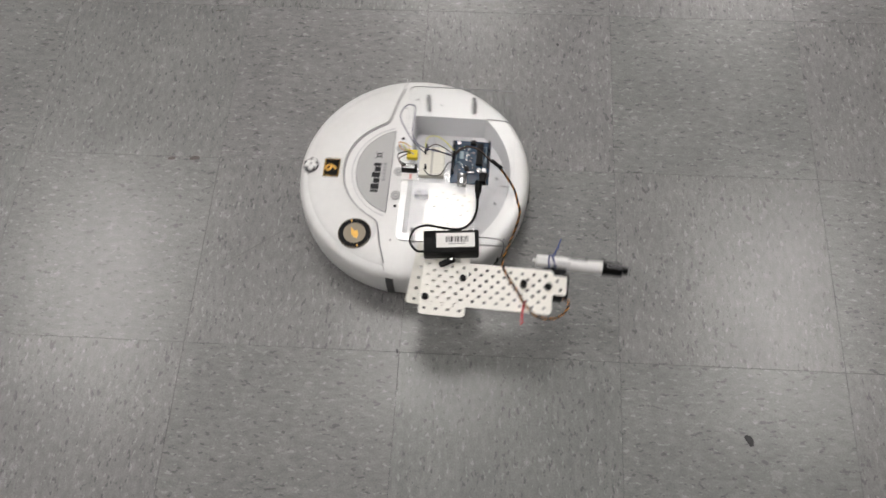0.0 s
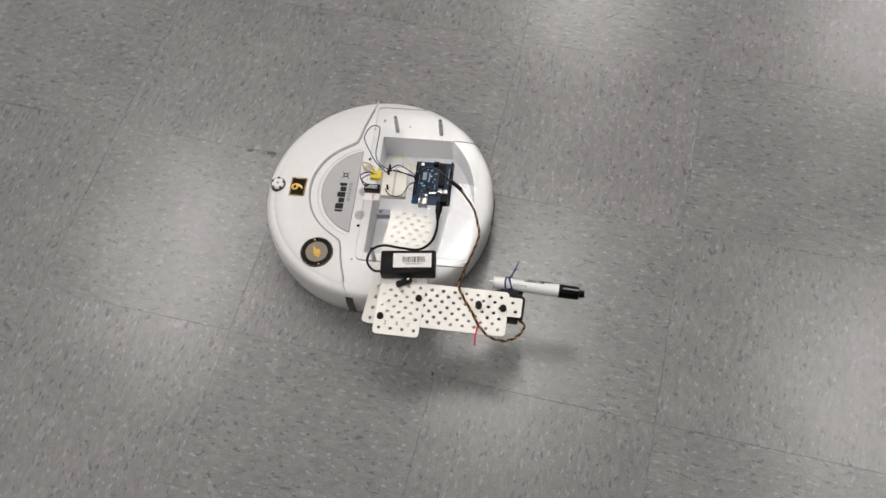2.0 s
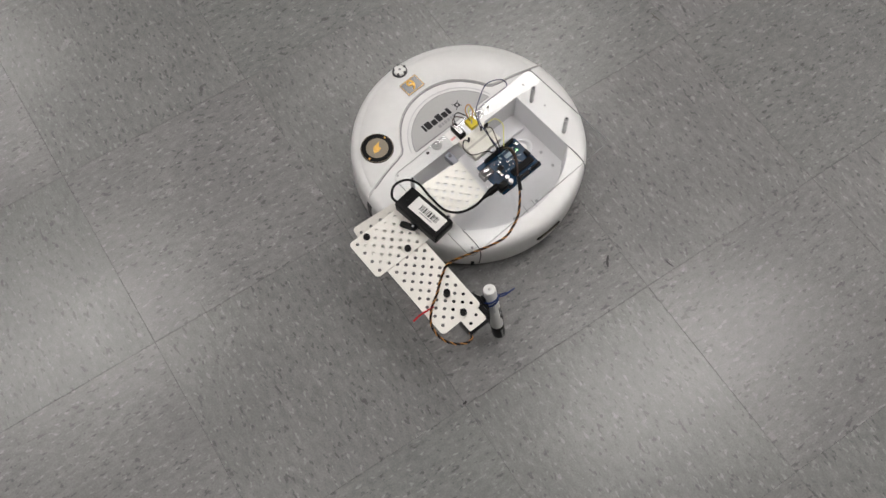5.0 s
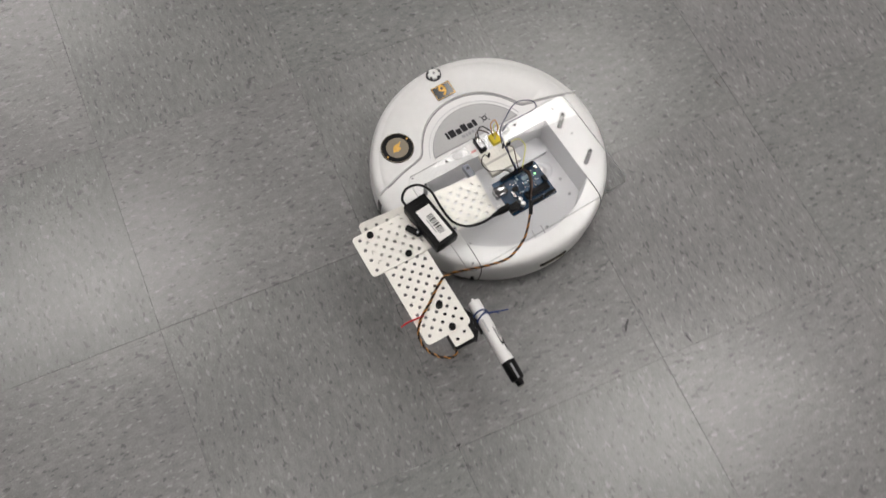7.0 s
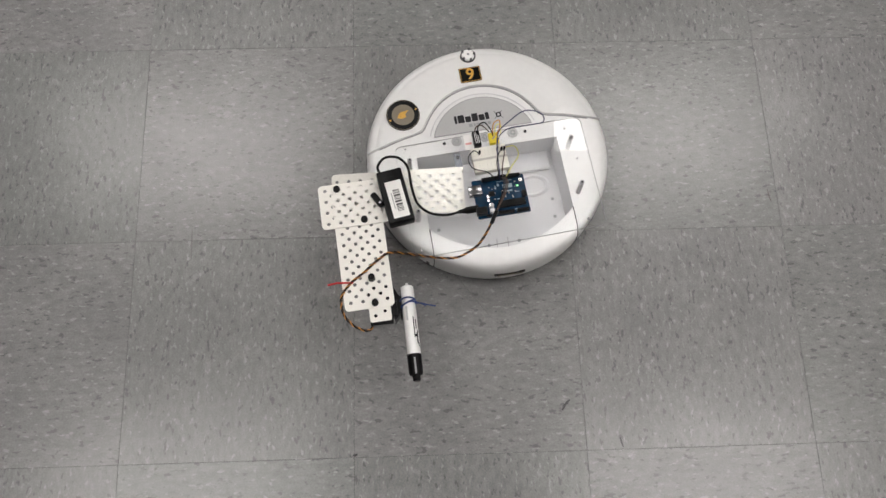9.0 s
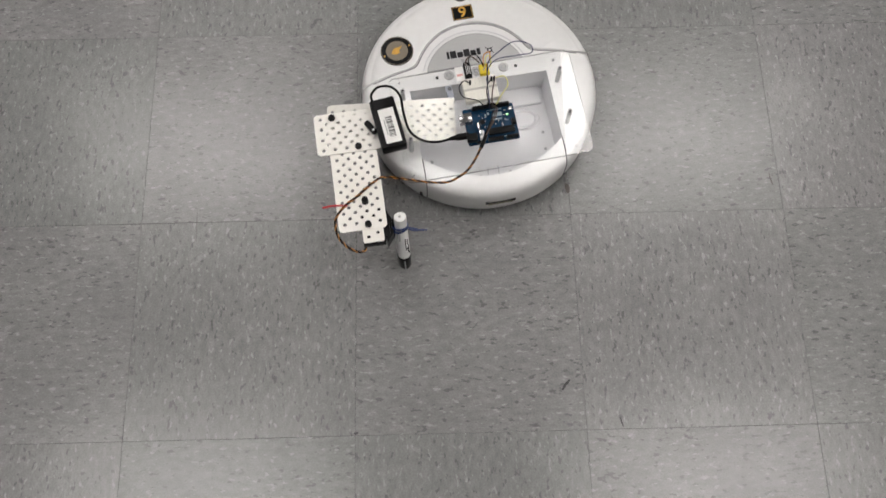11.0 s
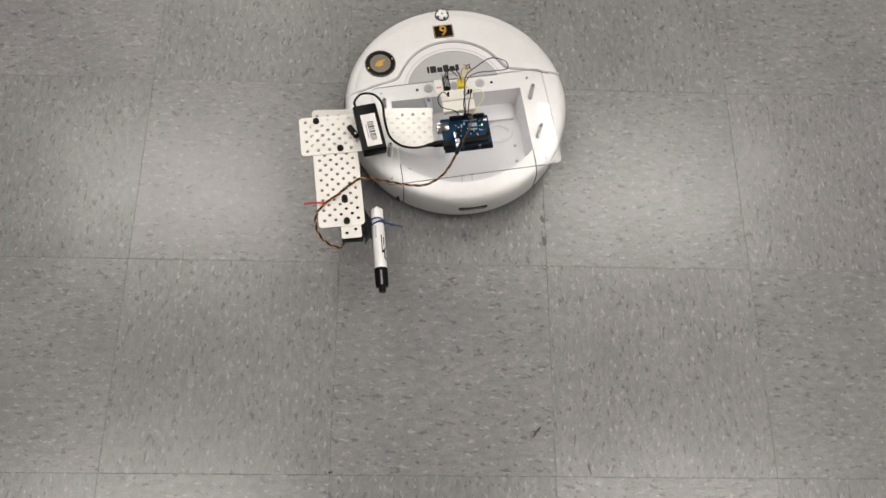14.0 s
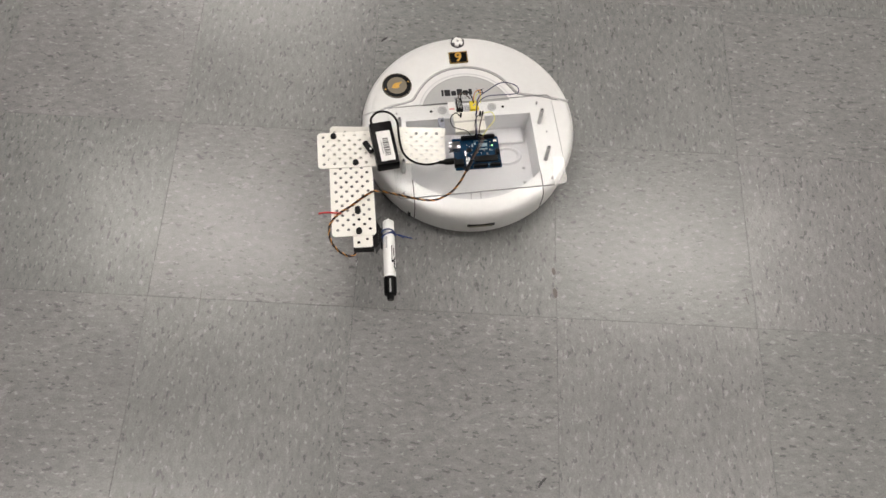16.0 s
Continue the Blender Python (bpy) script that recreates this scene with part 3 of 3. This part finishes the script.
def battery():
    m = pose(-0.1262, -0.0700, 0, 0, 0, 9.0)
    case = part("battery_box", box(0, 0, 0.1325, 0.0328, 0.0720, 0.0200, 0.0022), M_DARK, robot, "black battery box with a white label", m)
    part("lid_seam", box(0, 0, 0.1362, 0.0331, 0.0723, 0.0006), M_RUBBER, case)
    part("box_label", box(0.0010, -0.0058, 0.1427, 0.0205, 0.0500, 0.0004), M_PAPER, case, "white paper label with dark bars")
    rnd = random.Random(4)
    y = -0.022
    while y < 0.007:
        w = rnd.choice((0.0007, 0.0012, 0.0018))
        part("label_bar", box(0.002, y, 0.1430, 0.0085, w, 0.0002), M_PRINT, case)
        y += w + rnd.choice((0.0008, 0.0011))
    part("label_bar", box(-0.0045, -0.0075, 0.1430, 0.0012, 0.022, 0.0002), M_GROOVE, case)
    part("switch_pit", box(0.001, 0.028, 0.1426, 0.008, 0.005, 0.0006), M_RUBBER, case)
    latch = part("latch", box(0, 0, 0.1270, 0.0085, 0.0225, 0.007, 0.003), M_DARK, robot, "black plastic latch tab", pose(-0.1495, -0.0680, 0, 0, 0, 32))
    part("latch_stud", disc(0, -0.006, 0.130, 0.1312, 0.0016, seg=10), M_STEEL, latch)
    cable = part("power_cable", tube([(-0.1430, -0.0370, 0.136), (-0.1445, -0.0270, 0.139), (-0.1340, -0.0170, 0.141), (-0.1170, -0.0190, 0.141), (-0.1065, -0.0330, 0.139),
                                      (-0.1045, -0.0560, 0.134), (-0.0990, -0.0780, 0.126), (-0.0840, -0.0910, 0.121), (-0.0640, -0.0955, 0.120), (-0.0470, -0.0947, 0.1235)], 0.0017, 8), M_RUBBER, robot, "black power lead")
    part("plug", revolve([(0.0, 0.0), (0.0024, 0.0), (0.0032, 0.008), (0.0045, 0.010), (0.0048, 0.026), (0.0, 0.026)], 16, axis="y"), M_RUBBER, cable, "black barrel plug", pose(-0.0480, -0.0945, 0.1235, 0, 0, 94))


battery()


def board():
    m = pose(0.0095, -0.0775, TOP + 0.0035, 0, 0, 3.5)
    brd = part("circuit_board", slab(rounded(-0.0343, -0.0267, 0.0343, 0.0267, 0.0015, 2), 0, 0.0016), M_BOARD, robot, "dark blue microcontroller board with black headers", m)
    part("usb_port", box(-0.0325, 0.0095, 0.0072, 0.0165, 0.0122, 0.0110, 0.0005), M_SOCKET, brd, "metal usb socket")
    part("power_jack", box(-0.0290, -0.0185, 0.0072, 0.0140, 0.0090, 0.0110, 0.0006), M_DARK, brd)
    for x0, n, y in ((-0.0085, 10, 0.0242), (0.0185, 8, 0.0242), (0.0020, 8, -0.0242), (0.0240, 6, -0.0242)):
        hd = part("pin_header", box(x0 + 0.0, y, 0.0060, n * 0.00254, 0.0026, 0.0086), M_DARK, brd)
        for k in range(n):
            part("socket", box(x0 + (k - (n - 1) / 2) * 0.00254, y, 0.0104, 0.0011, 0.0011, 0.0003), M_RUBBER, hd)
    part("chip", box(0.0120, -0.0120, 0.0040, 0.0350, 0.0090, 0.0042, 0.0004), M_DARK, brd, "long black chip")
    part("chip", box(-0.0110, 0.0050, 0.0022, 0.0070, 0.0070, 0.0014), M_DARK, brd)
    part("crystal", box(-0.0170, -0.0010, 0.0032, 0.0035, 0.0105, 0.0032, 0.0012), M_STEEL, brd)
    for x, y in ((-0.0150, -0.0190), (-0.0150, -0.0120)):
        part("capacitor", disc(x, y, 0.0016, 0.0072, 0.0033, seg=16, bevel=0.0004), M_STEEL, brd)
    part("regulator", box(-0.0200, -0.0240, 0.0026, 0.0065, 0.0035, 0.0018), M_DARK, brd)
    part("reset_button", box(0.0290, 0.0180, 0.0030, 0.0050, 0.0050, 0.0028, 0.0004), M_STEEL, brd)
    part("programming_pins", box(0.0300, -0.0020, 0.0045, 0.0050, 0.0076, 0.0060), M_DARK, brd)
    part("led", box(0.0240, 0.0110, 0.0021, 0.0022, 0.0014, 0.0010), M_LED, brd, "lit green lamp")
    for x, y, w, h in ((0.0110, 0.0130, 0.0125, 0.0056), (0.0105, 0.0060, 0.0120, 0.0020), (0.0080, 0.0205, 0.020, 0.0010), (-0.0010, 0.0160, 0.0026, 0.0040), (0.0130, -0.0205, 0.026, 0.0010), (-0.0050, 0.0130, 0.0020, 0.0050), (-0.004, -0.003, 0.0035, 0.0012), (0.022, 0.003, 0.005, 0.001)):
        part("board_print", box(x, y, 0.00172, w, h, 0.0002), M_TRACE, brd)
    rnd = random.Random(8)
    for k in range(26):
        x, y = rnd.uniform(-0.02, 0.030), rnd.uniform(-0.005, 0.020)
        part("component", box(x, y, 0.0021, 0.0016, 0.0009, 0.0009, turn=rnd.choice((0, 90))), rnd.choice((M_DARK, M_STEEL, M_OVAL)), brd)


board()


def breadboard():
    m = pose(0.0020, -0.0245, TOP + 0.0004, 0, 0, 4.5)
    bb = part("breadboard", box(0, 0, 0.0046, 0.0460, 0.0345, 0.0090, 0.0008), M_CREAM, robot, "small white solderless breadboard", m)
    # Groove and holes aren't cut: raised boxes carry their shade as darker cream.
    part("groove", box(0, 0, 0.0090, 0.0462, 0.0030, 0.0008), M_HOLE, bb)
    for i in range(17):
        for j in (-5, -4, -3, -2, 2, 3, 4, 5):
            if (i + j) % 1 == 0 and i % 2 == 0:
                part("contact", box((i - 8) * 0.00254, j * 0.00285, 0.0091, 0.0007, 0.0007, 0.0003), M_HOLE, bb)
    # sensor and connectors ahead of the breadboard
    sen = part("connector", box(-0.0116, 0.0050, TOP + 0.006, 0.0092, 0.0215, 0.0100, 0.0006, 4), M_DARK, robot, "black pin connector")
    for k in range(3):
        part("contact", box(-0.0138 + 0.0022 * k, 0.0060, TOP + 0.0112, 0.0009, 0.0165, 0.0005, turn=4), M_STEEL, sen)
    yel = part("connector", box(0.0110, 0.0045, TOP + 0.005, 0.0130, 0.0150, 0.0080, 0.0008, 4), M_YELLOW, robot, "bright yellow connector")
    part("print_bar", box(0.0110, 0.0045, TOP + 0.0091, 0.0060, 0.0016, 0.0003, turn=50), M_GROOVE, yel)
    tag = part("paper_tag", box(-0.0225, 0.0040, TOP + 0.0022, 0.0110, 0.0215, 0.0006, turn=4), M_PAPER, robot, "small paper tag with pink print")
    part("print_bar", box(-0.0225, 0.0020, TOP + 0.0026, 0.0080, 0.0030, 0.0002, turn=4), M_PINK, tag)
    und = part("battery_terminal", box(-0.0380, -0.0150, 0.0985, 0.0090, 0.0200, 0.0120, 0.0008, 6), M_SMOKE, robot, "small grey terminal block under the clear sheet")
    part("terminal_tip", box(-0.0380, -0.0270, 0.0985, 0.0095, 0.0050, 0.0110, 0.0006, 6), M_CREAM, und)
    part("terminal_screw", disc(-0.0380, -0.0110, 0.1044, 0.1050, 0.0026, seg=12), M_SEAM, und)


breadboard()


def wires():
    z = TOP + 0.010
    def wire(points, mat, label, r=0.00075, name="jumper_wire"):
        return part(name, tube(points, r, 6, 8), mat, robot, label)
    wire([(0.0125, -0.0140, z), (0.0150, 0.0010, z + 0.020), (0.0300, 0.0135, z + 0.023), (0.0525, 0.0265, z + 0.024), (0.0735, 0.0215, z + 0.022), (0.0750, 0.0100, z + 0.020),
          (0.0555, 0.0080, z + 0.019), (0.0300, 0.0060, z + 0.019), (0.0160, -0.0030, z + 0.017), (0.0110, -0.0200, z + 0.014), (0.0105, -0.0500, z + 0.008), (0.0105, -0.0560, z)], M_BLUEW, "thin navy jumper wire in a loop")
    wire([(-0.0115, -0.0165, z), (-0.0190, -0.0170, z + 0.010), (-0.0270, -0.0260, z + 0.010), (-0.0230, -0.0400, z + 0.008), (-0.0050, -0.0480, z + 0.009), (0.0050, -0.0555, z)], M_DARK, "black jumper wire")
    wire([(0.0180, -0.0150, z), (0.0120, -0.0260, z + 0.014), (0.0080, -0.0400, z + 0.014), (0.0110, -0.0560, z)], M_DARK, "black jumper wire")
    wire([(0.0215, -0.0150, z), (0.0190, -0.0280, z + 0.016), (0.0150, -0.0420, z + 0.014), (0.0135, -0.0560, z)], M_BWIRE, "dark brown jumper wire")
    wire([(0.0215, -0.0120, z), (0.0350, -0.0140, z + 0.006), (0.0385, -0.0270, z + 0.006), (0.0280, -0.0420, z + 0.008), (0.0190, -0.0540, z + 0.003)], M_YWIRE, "pale yellow jumper wire")
    wire([(0.0150, -0.0545, z + 0.004), (0.0150, -0.0700, z + 0.024), (0.0090, -0.0880, z + 0.030), (-0.0010, -0.1040, z + 0.025)], M_BWIRE, "dark brown jumper wire", 0.0009)
    wire([(0.0170, -0.0545, z + 0.004), (0.0175, -0.0700, z + 0.022), (0.0110, -0.0880, z + 0.028), (0.0000, -0.1040, z + 0.025)], M_BWIRE, "dark brown jumper wire", 0.0007)
    wire([(0.0130, -0.0545, z + 0.004), (0.0120, -0.0700, z + 0.027), (0.0070, -0.0880, z + 0.033), (-0.0020, -0.1040, z + 0.025)], M_DARK, "black jumper wire", 0.0008)
    wire([(-0.0105, 0.0090, z), (-0.0080, 0.0190, z + 0.008), (0.0000, 0.0220, z + 0.010), (0.0070, 0.0120, z + 0.008), (0.0100, 0.0070, z)], M_DARK, "black jumper wire")
    wire([(-0.0135, 0.0090, z), (-0.0120, 0.0170, z + 0.007), (-0.0040, 0.0190, z + 0.008), (0.0050, 0.0100, z + 0.006)], M_BWIRE, "dark brown jumper wire")
    wire([(0.0100, 0.0080, z), (0.0120, 0.0200, z + 0.008), (0.0200, 0.0230, z + 0.010), (0.0190, 0.0130, z + 0.008), (0.0140, 0.0070, z)], M_OWIRE, "orange jumper wire")
    wire([(0.0120, 0.0080, z), (0.0150, 0.0170, z + 0.008), (0.0210, 0.0170, z + 0.008), (0.0200, 0.0060, z)], M_YWIRE, "yellow jumper wire")
    for x, y, t in ((-0.0112, -0.0175, 12), (0.0180, -0.0150, 8), (0.0217, -0.0148, 8), (0.0125, -0.0140, 80), (0.0085, -0.0530, 0), (0.0120, -0.0545, 0), (0.0155, -0.0545, 0)):
        part("pin_sleeve", box(x, y, z + 0.003, 0.0024, 0.0024, 0.0130, 0.0003, t), M_DARK, robot, "black jumper pin sleeve")
    # twisted servo lead from the board along the arm
    lead = [(-0.0010, -0.1040, z + 0.025), (-0.0090, -0.1180, z + 0.021), (-0.0170, -0.1300, 0.1360), (-0.0290, -0.1420, 0.1260), (-0.0430, -0.1485, 0.1185), (-0.0600, -0.1535, 0.1180), (-0.0850, -0.1505, 0.1190), (-0.1130, -0.1440, 0.1215),
            (-0.1400, -0.1395, 0.1240), (-0.1560, -0.1470, 0.1235), (-0.1760, -0.1620, 0.1230), (-0.1940, -0.1745, 0.1225), (-0.2060, -0.1900, 0.1200), (-0.2060, -0.2080, 0.1140), (-0.1970, -0.2220, 0.1080), (-0.1840, -0.2300, 0.1040), (-0.1740, -0.2300, 0.1020), (-0.1700, -0.2215, 0.1020)]
    cable = part("servo_lead", strand(lead, 0.0010, 0.0, 0.0135, 0.00075), M_OWIRE, robot, "twisted orange, brown and yellow servo lead")
    part("strand", strand(lead, 0.0010, 2.1, 0.0135, 0.00085), M_BWIRE, cable)
    part("strand", strand(lead, 0.0010, 4.2, 0.0135, 0.00085), M_DARK, cable)
    part("lead_plug", box(0, 0, 0, 0.0050, 0.0190, 0.0042, 0.0012), M_DARK, cable, "black lead plug", pose(-0.0065, -0.1150, z + 0.023, 12, 0, -29))
    part("red_wire", tube([(-0.1900, -0.1735, 0.1228), (-0.2000, -0.1725, 0.1232), (-0.2110, -0.1722, 0.1240), (-0.2215, -0.1735, 0.1240)], 0.0013, 6), M_RED, robot, "short loose red wire end")


wires()


def marker_pen():
    """The pen lies along -y, its blunt end ahead of the servo's axis."""
    back = 0.0235
    pen = part("marker_pen", revolve([(0.0, -0.0285), (0.0016, -0.0283), (0.0022, -0.0245), (0.0070, -0.0240), (0.0080, -0.0230), (0.0082, -0.004), (0.0084, 0.010), (0.0084, 0.0630), (0.0, 0.0632)], 28, axis="y"), M_BARREL, robot, "white whiteboard marker with a black cap", pose(*PIVOT))
    part("pen_cap", revolve([(0.0, 0.0628), (0.0084, 0.0628), (0.0090, 0.0635), (0.0088, 0.0860), (0.0080, 0.0885), (0.0052, 0.0895), (0.0048, 0.0950), (0.0042, 0.0960), (0.0, 0.0960)], 28, axis="y"), M_DARK, pen, "black pen cap")
    part("cap_clip", box(0.0, -0.078, 0.0092, 0.0022, 0.020, 0.0014, 0.0004), M_GROOVE, pen)
    for x, y, w, h, zz in ((0.0035, -0.030, 0.0012, 0.026, 0.0077), (0.0060, -0.026, 0.0012, 0.012, 0.0060), (0.0062, -0.044, 0.0020, 0.014, 0.0058), (-0.0035, -0.012, 0.0030, 0.018, 0.0077), (0.0070, -0.036, 0.0016, 0.004, 0.0047), (0.0073, -0.052, 0.0014, 0.005, 0.0042), (0.0048, -0.0405, 0.0022, 0.003, 0.0070)):
        part("print_bar", box(x, y, zz, w, h, 0.0006), M_PRINT if x > 0 else M_OVAL, pen)
    horn = part("servo_horn", box(-0.0100, -0.002, -0.002, 0.0030, 0.030, 0.0085, 0.0012), M_DARK, pen, "black servo horn")
    tie = bmesh.new()
    for k, y0 in enumerate((0.0040, -0.0015, 0.0012)):
        pts = [((0.0093 if k else 0.0098) * math.cos(a) - 0.001, y0 + 0.004 * math.sin(a + 0.7 * k), 0.0093 * math.sin(a)) for a in np.linspace(0, 2 * math.pi, 25)]
        tube(pts, 0.0011, 6, straight=True, bm=tie)
    part("twist_tie", tie, M_TIE, pen, "blue twist tie")
    part("tie_end", tube([(0.0080, 0.001, 0.0035), (0.0150, -0.0005, 0.0060), (0.0230, -0.0030, 0.0050), (0.0330, -0.0055, 0.0040)], 0.0010, 6), M_TIE, pen)
    part("tie_end", tube([(0.0080, 0.003, 0.0030), (0.0150, 0.0000, 0.0030), (0.0210, -0.0040, 0.0030)], 0.0009, 6), M_TIE, pen)
    return pen


PEN = marker_pen()


# ---- marks on the floor ----
def mark(name, points, width, mat, label, category="scuff mark"):
    """A thin smear that tapers to its ends."""
    path = glide([(x, y, 0) for x, y in points], 6)
    bm = bmesh.new()
    left, right = [], []
    for k, c in enumerate(path):
        d = (path[min(k + 1, len(path) - 1)] - path[max(k - 1, 0)]).normalized()
        w = width / 2 * (0.25 + 0.75 * math.sin(math.pi * (k + 0.5) / len(path)) ** 0.6) * (0.8 + 0.4 * noise.noise((k * 0.9, points[0][0] * 40, 0)))
        left.append(bm.verts.new((c.x - d.y * w, c.y + d.x * w, 0.0006)))
        right.append(bm.verts.new((c.x + d.y * w, c.y - d.x * w, 0.0006)))
    for k in range(len(path) - 1):
        bm.faces.new((left[k], right[k], right[k + 1], left[k + 1]))
    made = bmesh.ops.extrude_face_region(bm, geom=list(bm.faces))
    for v in made["geom"]:
        if isinstance(v, bmesh.types.BMVert):
            v.co.z = 0.0001
    return tagged(new(name, finish(bm, name, mat)), label, category, "marks on the floor")


mark("scuff_mark", [(0.008, 0.796), (0.013, 0.801), (0.019, 0.806)], 0.0045, M_SCUFF, "small black scuff on grey vinyl tile")
mark("scuff_mark", [(0.276, 0.053), (0.280, 0.060), (0.287, 0.067)], 0.0045, M_SCUFF, "small black scuff on grey vinyl tile")
mark("scuff_mark", [(0.350, 0.016), (0.351, 0.010), (0.353, 0.003)], 0.0026, M_SCUFF, "thin black scuff on grey vinyl tile")
mark("scuff_mark", [(-0.108, -0.474), (-0.100, -0.472), (-0.094, -0.466)], 0.010, M_SCUFF, "dark black crumb-like scuff on tile")
mark("scratch", [(-0.227, 0.322), (-0.2265, 0.300), (-0.226, 0.276)], 0.0022, M_SCRATCH, "thin dark scratch across a tile joint", "scratch")
mark("scratch", [(0.120, 0.275), (0.150, 0.232), (0.188, 0.182)], 0.0014, M_SCRATCH, "faint diagonal scratch on tile", "scratch")
mark("scratch", [(0.703, -0.152), (0.690, -0.134), (0.681, -0.126)], 0.0030, M_SCRATCH, "short dark scratch on grey tile", "scratch")
mark("scuff_mark", [(0.543, -0.219), (0.546, -0.218), (0.549, -0.2165)], 0.0040, M_SCUFF, "tiny black scuff on grey vinyl tile")
mark("stain", [(0.301, 0.352), (0.303, 0.346), (0.304, 0.337)], 0.0080, M_STAIN, "small brown stain on a tile joint", "stain")
mark("stain", [(0.300, 0.386), (0.301, 0.381), (0.302, 0.375)], 0.0068, M_STAIN, "small brown stain on a tile joint", "stain")

mark("stain", [(0.6075, 0.408), (0.607, 0.397), (0.6065, 0.385)], 0.0018, M_SCRATCH, "faint grey stain along a tile joint", "stain")
mark("stain", [(0.600, 0.343), (0.598, 0.352), (0.597, 0.362)], 0.0016, M_STAIN, "short brown stain along a tile joint", "stain")
mark("scuff_mark", [(-0.027, 0.470), (-0.023, 0.472), (-0.019, 0.473)], 0.0050, M_SCRATCH, "faint grey scuff on vinyl tile")
mark("scuff_mark", [(-0.002, 0.003), (0.001, 0.003), (0.004, 0.004)], 0.0040, M_SCUFF, "tiny black speck at a tile corner")
mark("scratch", [(-0.330, 0.800), (-0.328, 0.784), (-0.326, 0.765)], 0.0022, M_SCRATCH, "thin dark scratch on grey vinyl tile", "scratch")


# ---- floor tiles ----
def tile_mesh():
    bm = bmesh.new()
    h, b = T / 2 - 0.00015, 0.0002
    rings = []
    for half, z in ((h - b, 0.0), (h, -b), (h, -0.003)):
        rings.append([bm.verts.new((sx * half, sy * half, z)) for sx, sy in ((1, 1), (-1, 1), (-1, -1), (1, -1))])
    bm.faces.new(rings[0])
    for a, c in zip(rings, rings[1:]):
        for k in range(4):
            bm.faces.new((a[k], a[(k + 1) % 4], c[(k + 1) % 4], c[k]))
    return finish(bm, "floor_tile", M_TILE, 20)


def tiles():
    me = tile_mesh()
    rest, quads = [], []
    for i in range(-16, 17):
        for j in range(-15, 16):
            if -8 <= i <= 8 and -8 <= j <= 8:
                ob = new("floor_tile", me)
                ob.parent = FLOOR
                ob.matrix_basis = pose((i + 0.5) * T, (j + 0.5) * T, 0, 0, 0, 90 * ((i + j) % 2))
            else:
                h, k = T / 2 - 0.0004, len(rest)
                cx, cy = (i + 0.5) * T, (j + 0.5) * T
                rest += [(cx + h, cy + h, 0), (cx - h, cy + h, 0), (cx - h, cy - h, 0), (cx + h, cy - h, 0)]
                quads.append((k, k + 1, k + 2, k + 3))
    far = bpy.data.meshes.new("outer_tiles")
    far.from_pydata(rest, [], quads)
    far.materials.append(M_TILE)
    ob = new("outer_tiles", far)
    ob.parent = FLOOR
    ob["kind"] = "stuff"


tiles()


# ---- what moves ----
def motions():
    walk(robot, [(t, pose(x, y, 0, 0, 0, yaw)) for t, x, y, yaw in DRIVE])
    walk(PEN, [(t, pose(*PIVOT, swing)) for t, swing in SWING])


DRIVE = [
    (0.0, 0.2367, -0.0101, -5.05), (0.13, 0.2352, 0.0075, 3.10), (0.5, 0.2321, 0.0324, 3.38), (1.0, 0.2271, 0.0651, 3.59), (1.5, 0.2225, 0.0970, 3.75),
    (2.0, 0.2179, 0.1305, 3.84), (2.5, 0.2126, 0.1646, 4.10), (3.0, 0.2078, 0.1970, 4.40), (3.5, 0.2012, 0.2311, 4.50), (4.0, 0.1965, 0.2626, 4.50),
    (4.2, 0.1955, 0.2752, 4.50), (4.45, 0.1945, 0.2890, 4.45), (6.3, 0.1940, 0.2890, 4.40), (6.5, 0.1918, 0.2985, 4.40), (7.0, 0.1885, 0.3337, 4.30),
    (7.5, 0.1845, 0.3653, 4.40), (7.9, 0.1832, 0.3885, 4.43), (8.5, 0.1828, 0.3890, 4.54), (8.7, 0.1826, 0.3900, 4.80), (9.85, 0.1822, 0.3900, 4.85),
    (10.2, 0.1790, 0.4130, 4.95), (11.0, 0.1723, 0.4657, 5.16), (11.35, 0.1703, 0.4885, 5.18), (11.5, 0.1700, 0.4890, 5.20), (13.3, 0.1693, 0.4890, 5.40),
    (13.5, 0.1680, 0.5010, 5.40), (14.0, 0.1624, 0.5334, 5.28), (14.5, 0.1577, 0.5657, 5.25), (14.85, 0.1540, 0.5868, 5.34), (15.5, 0.1537, 0.5876, 5.35), (16.0, 0.1535, 0.5876, 5.37)]
SWING = [(0.0, 0), (2.1, 0), (2.2, 14), (2.3, 45), (2.4, 74), (2.5, 76), (5.75, 76), (5.85, 72), (5.95, 16), (6.1, 0), (9.1, 0), (9.2, 14), (9.3, 45), (9.4, 74),
         (9.5, 76), (12.6, 76), (12.7, 72), (12.8, 16), (12.9, 4), (13.0, 0), (16.0, 0)]
motions()
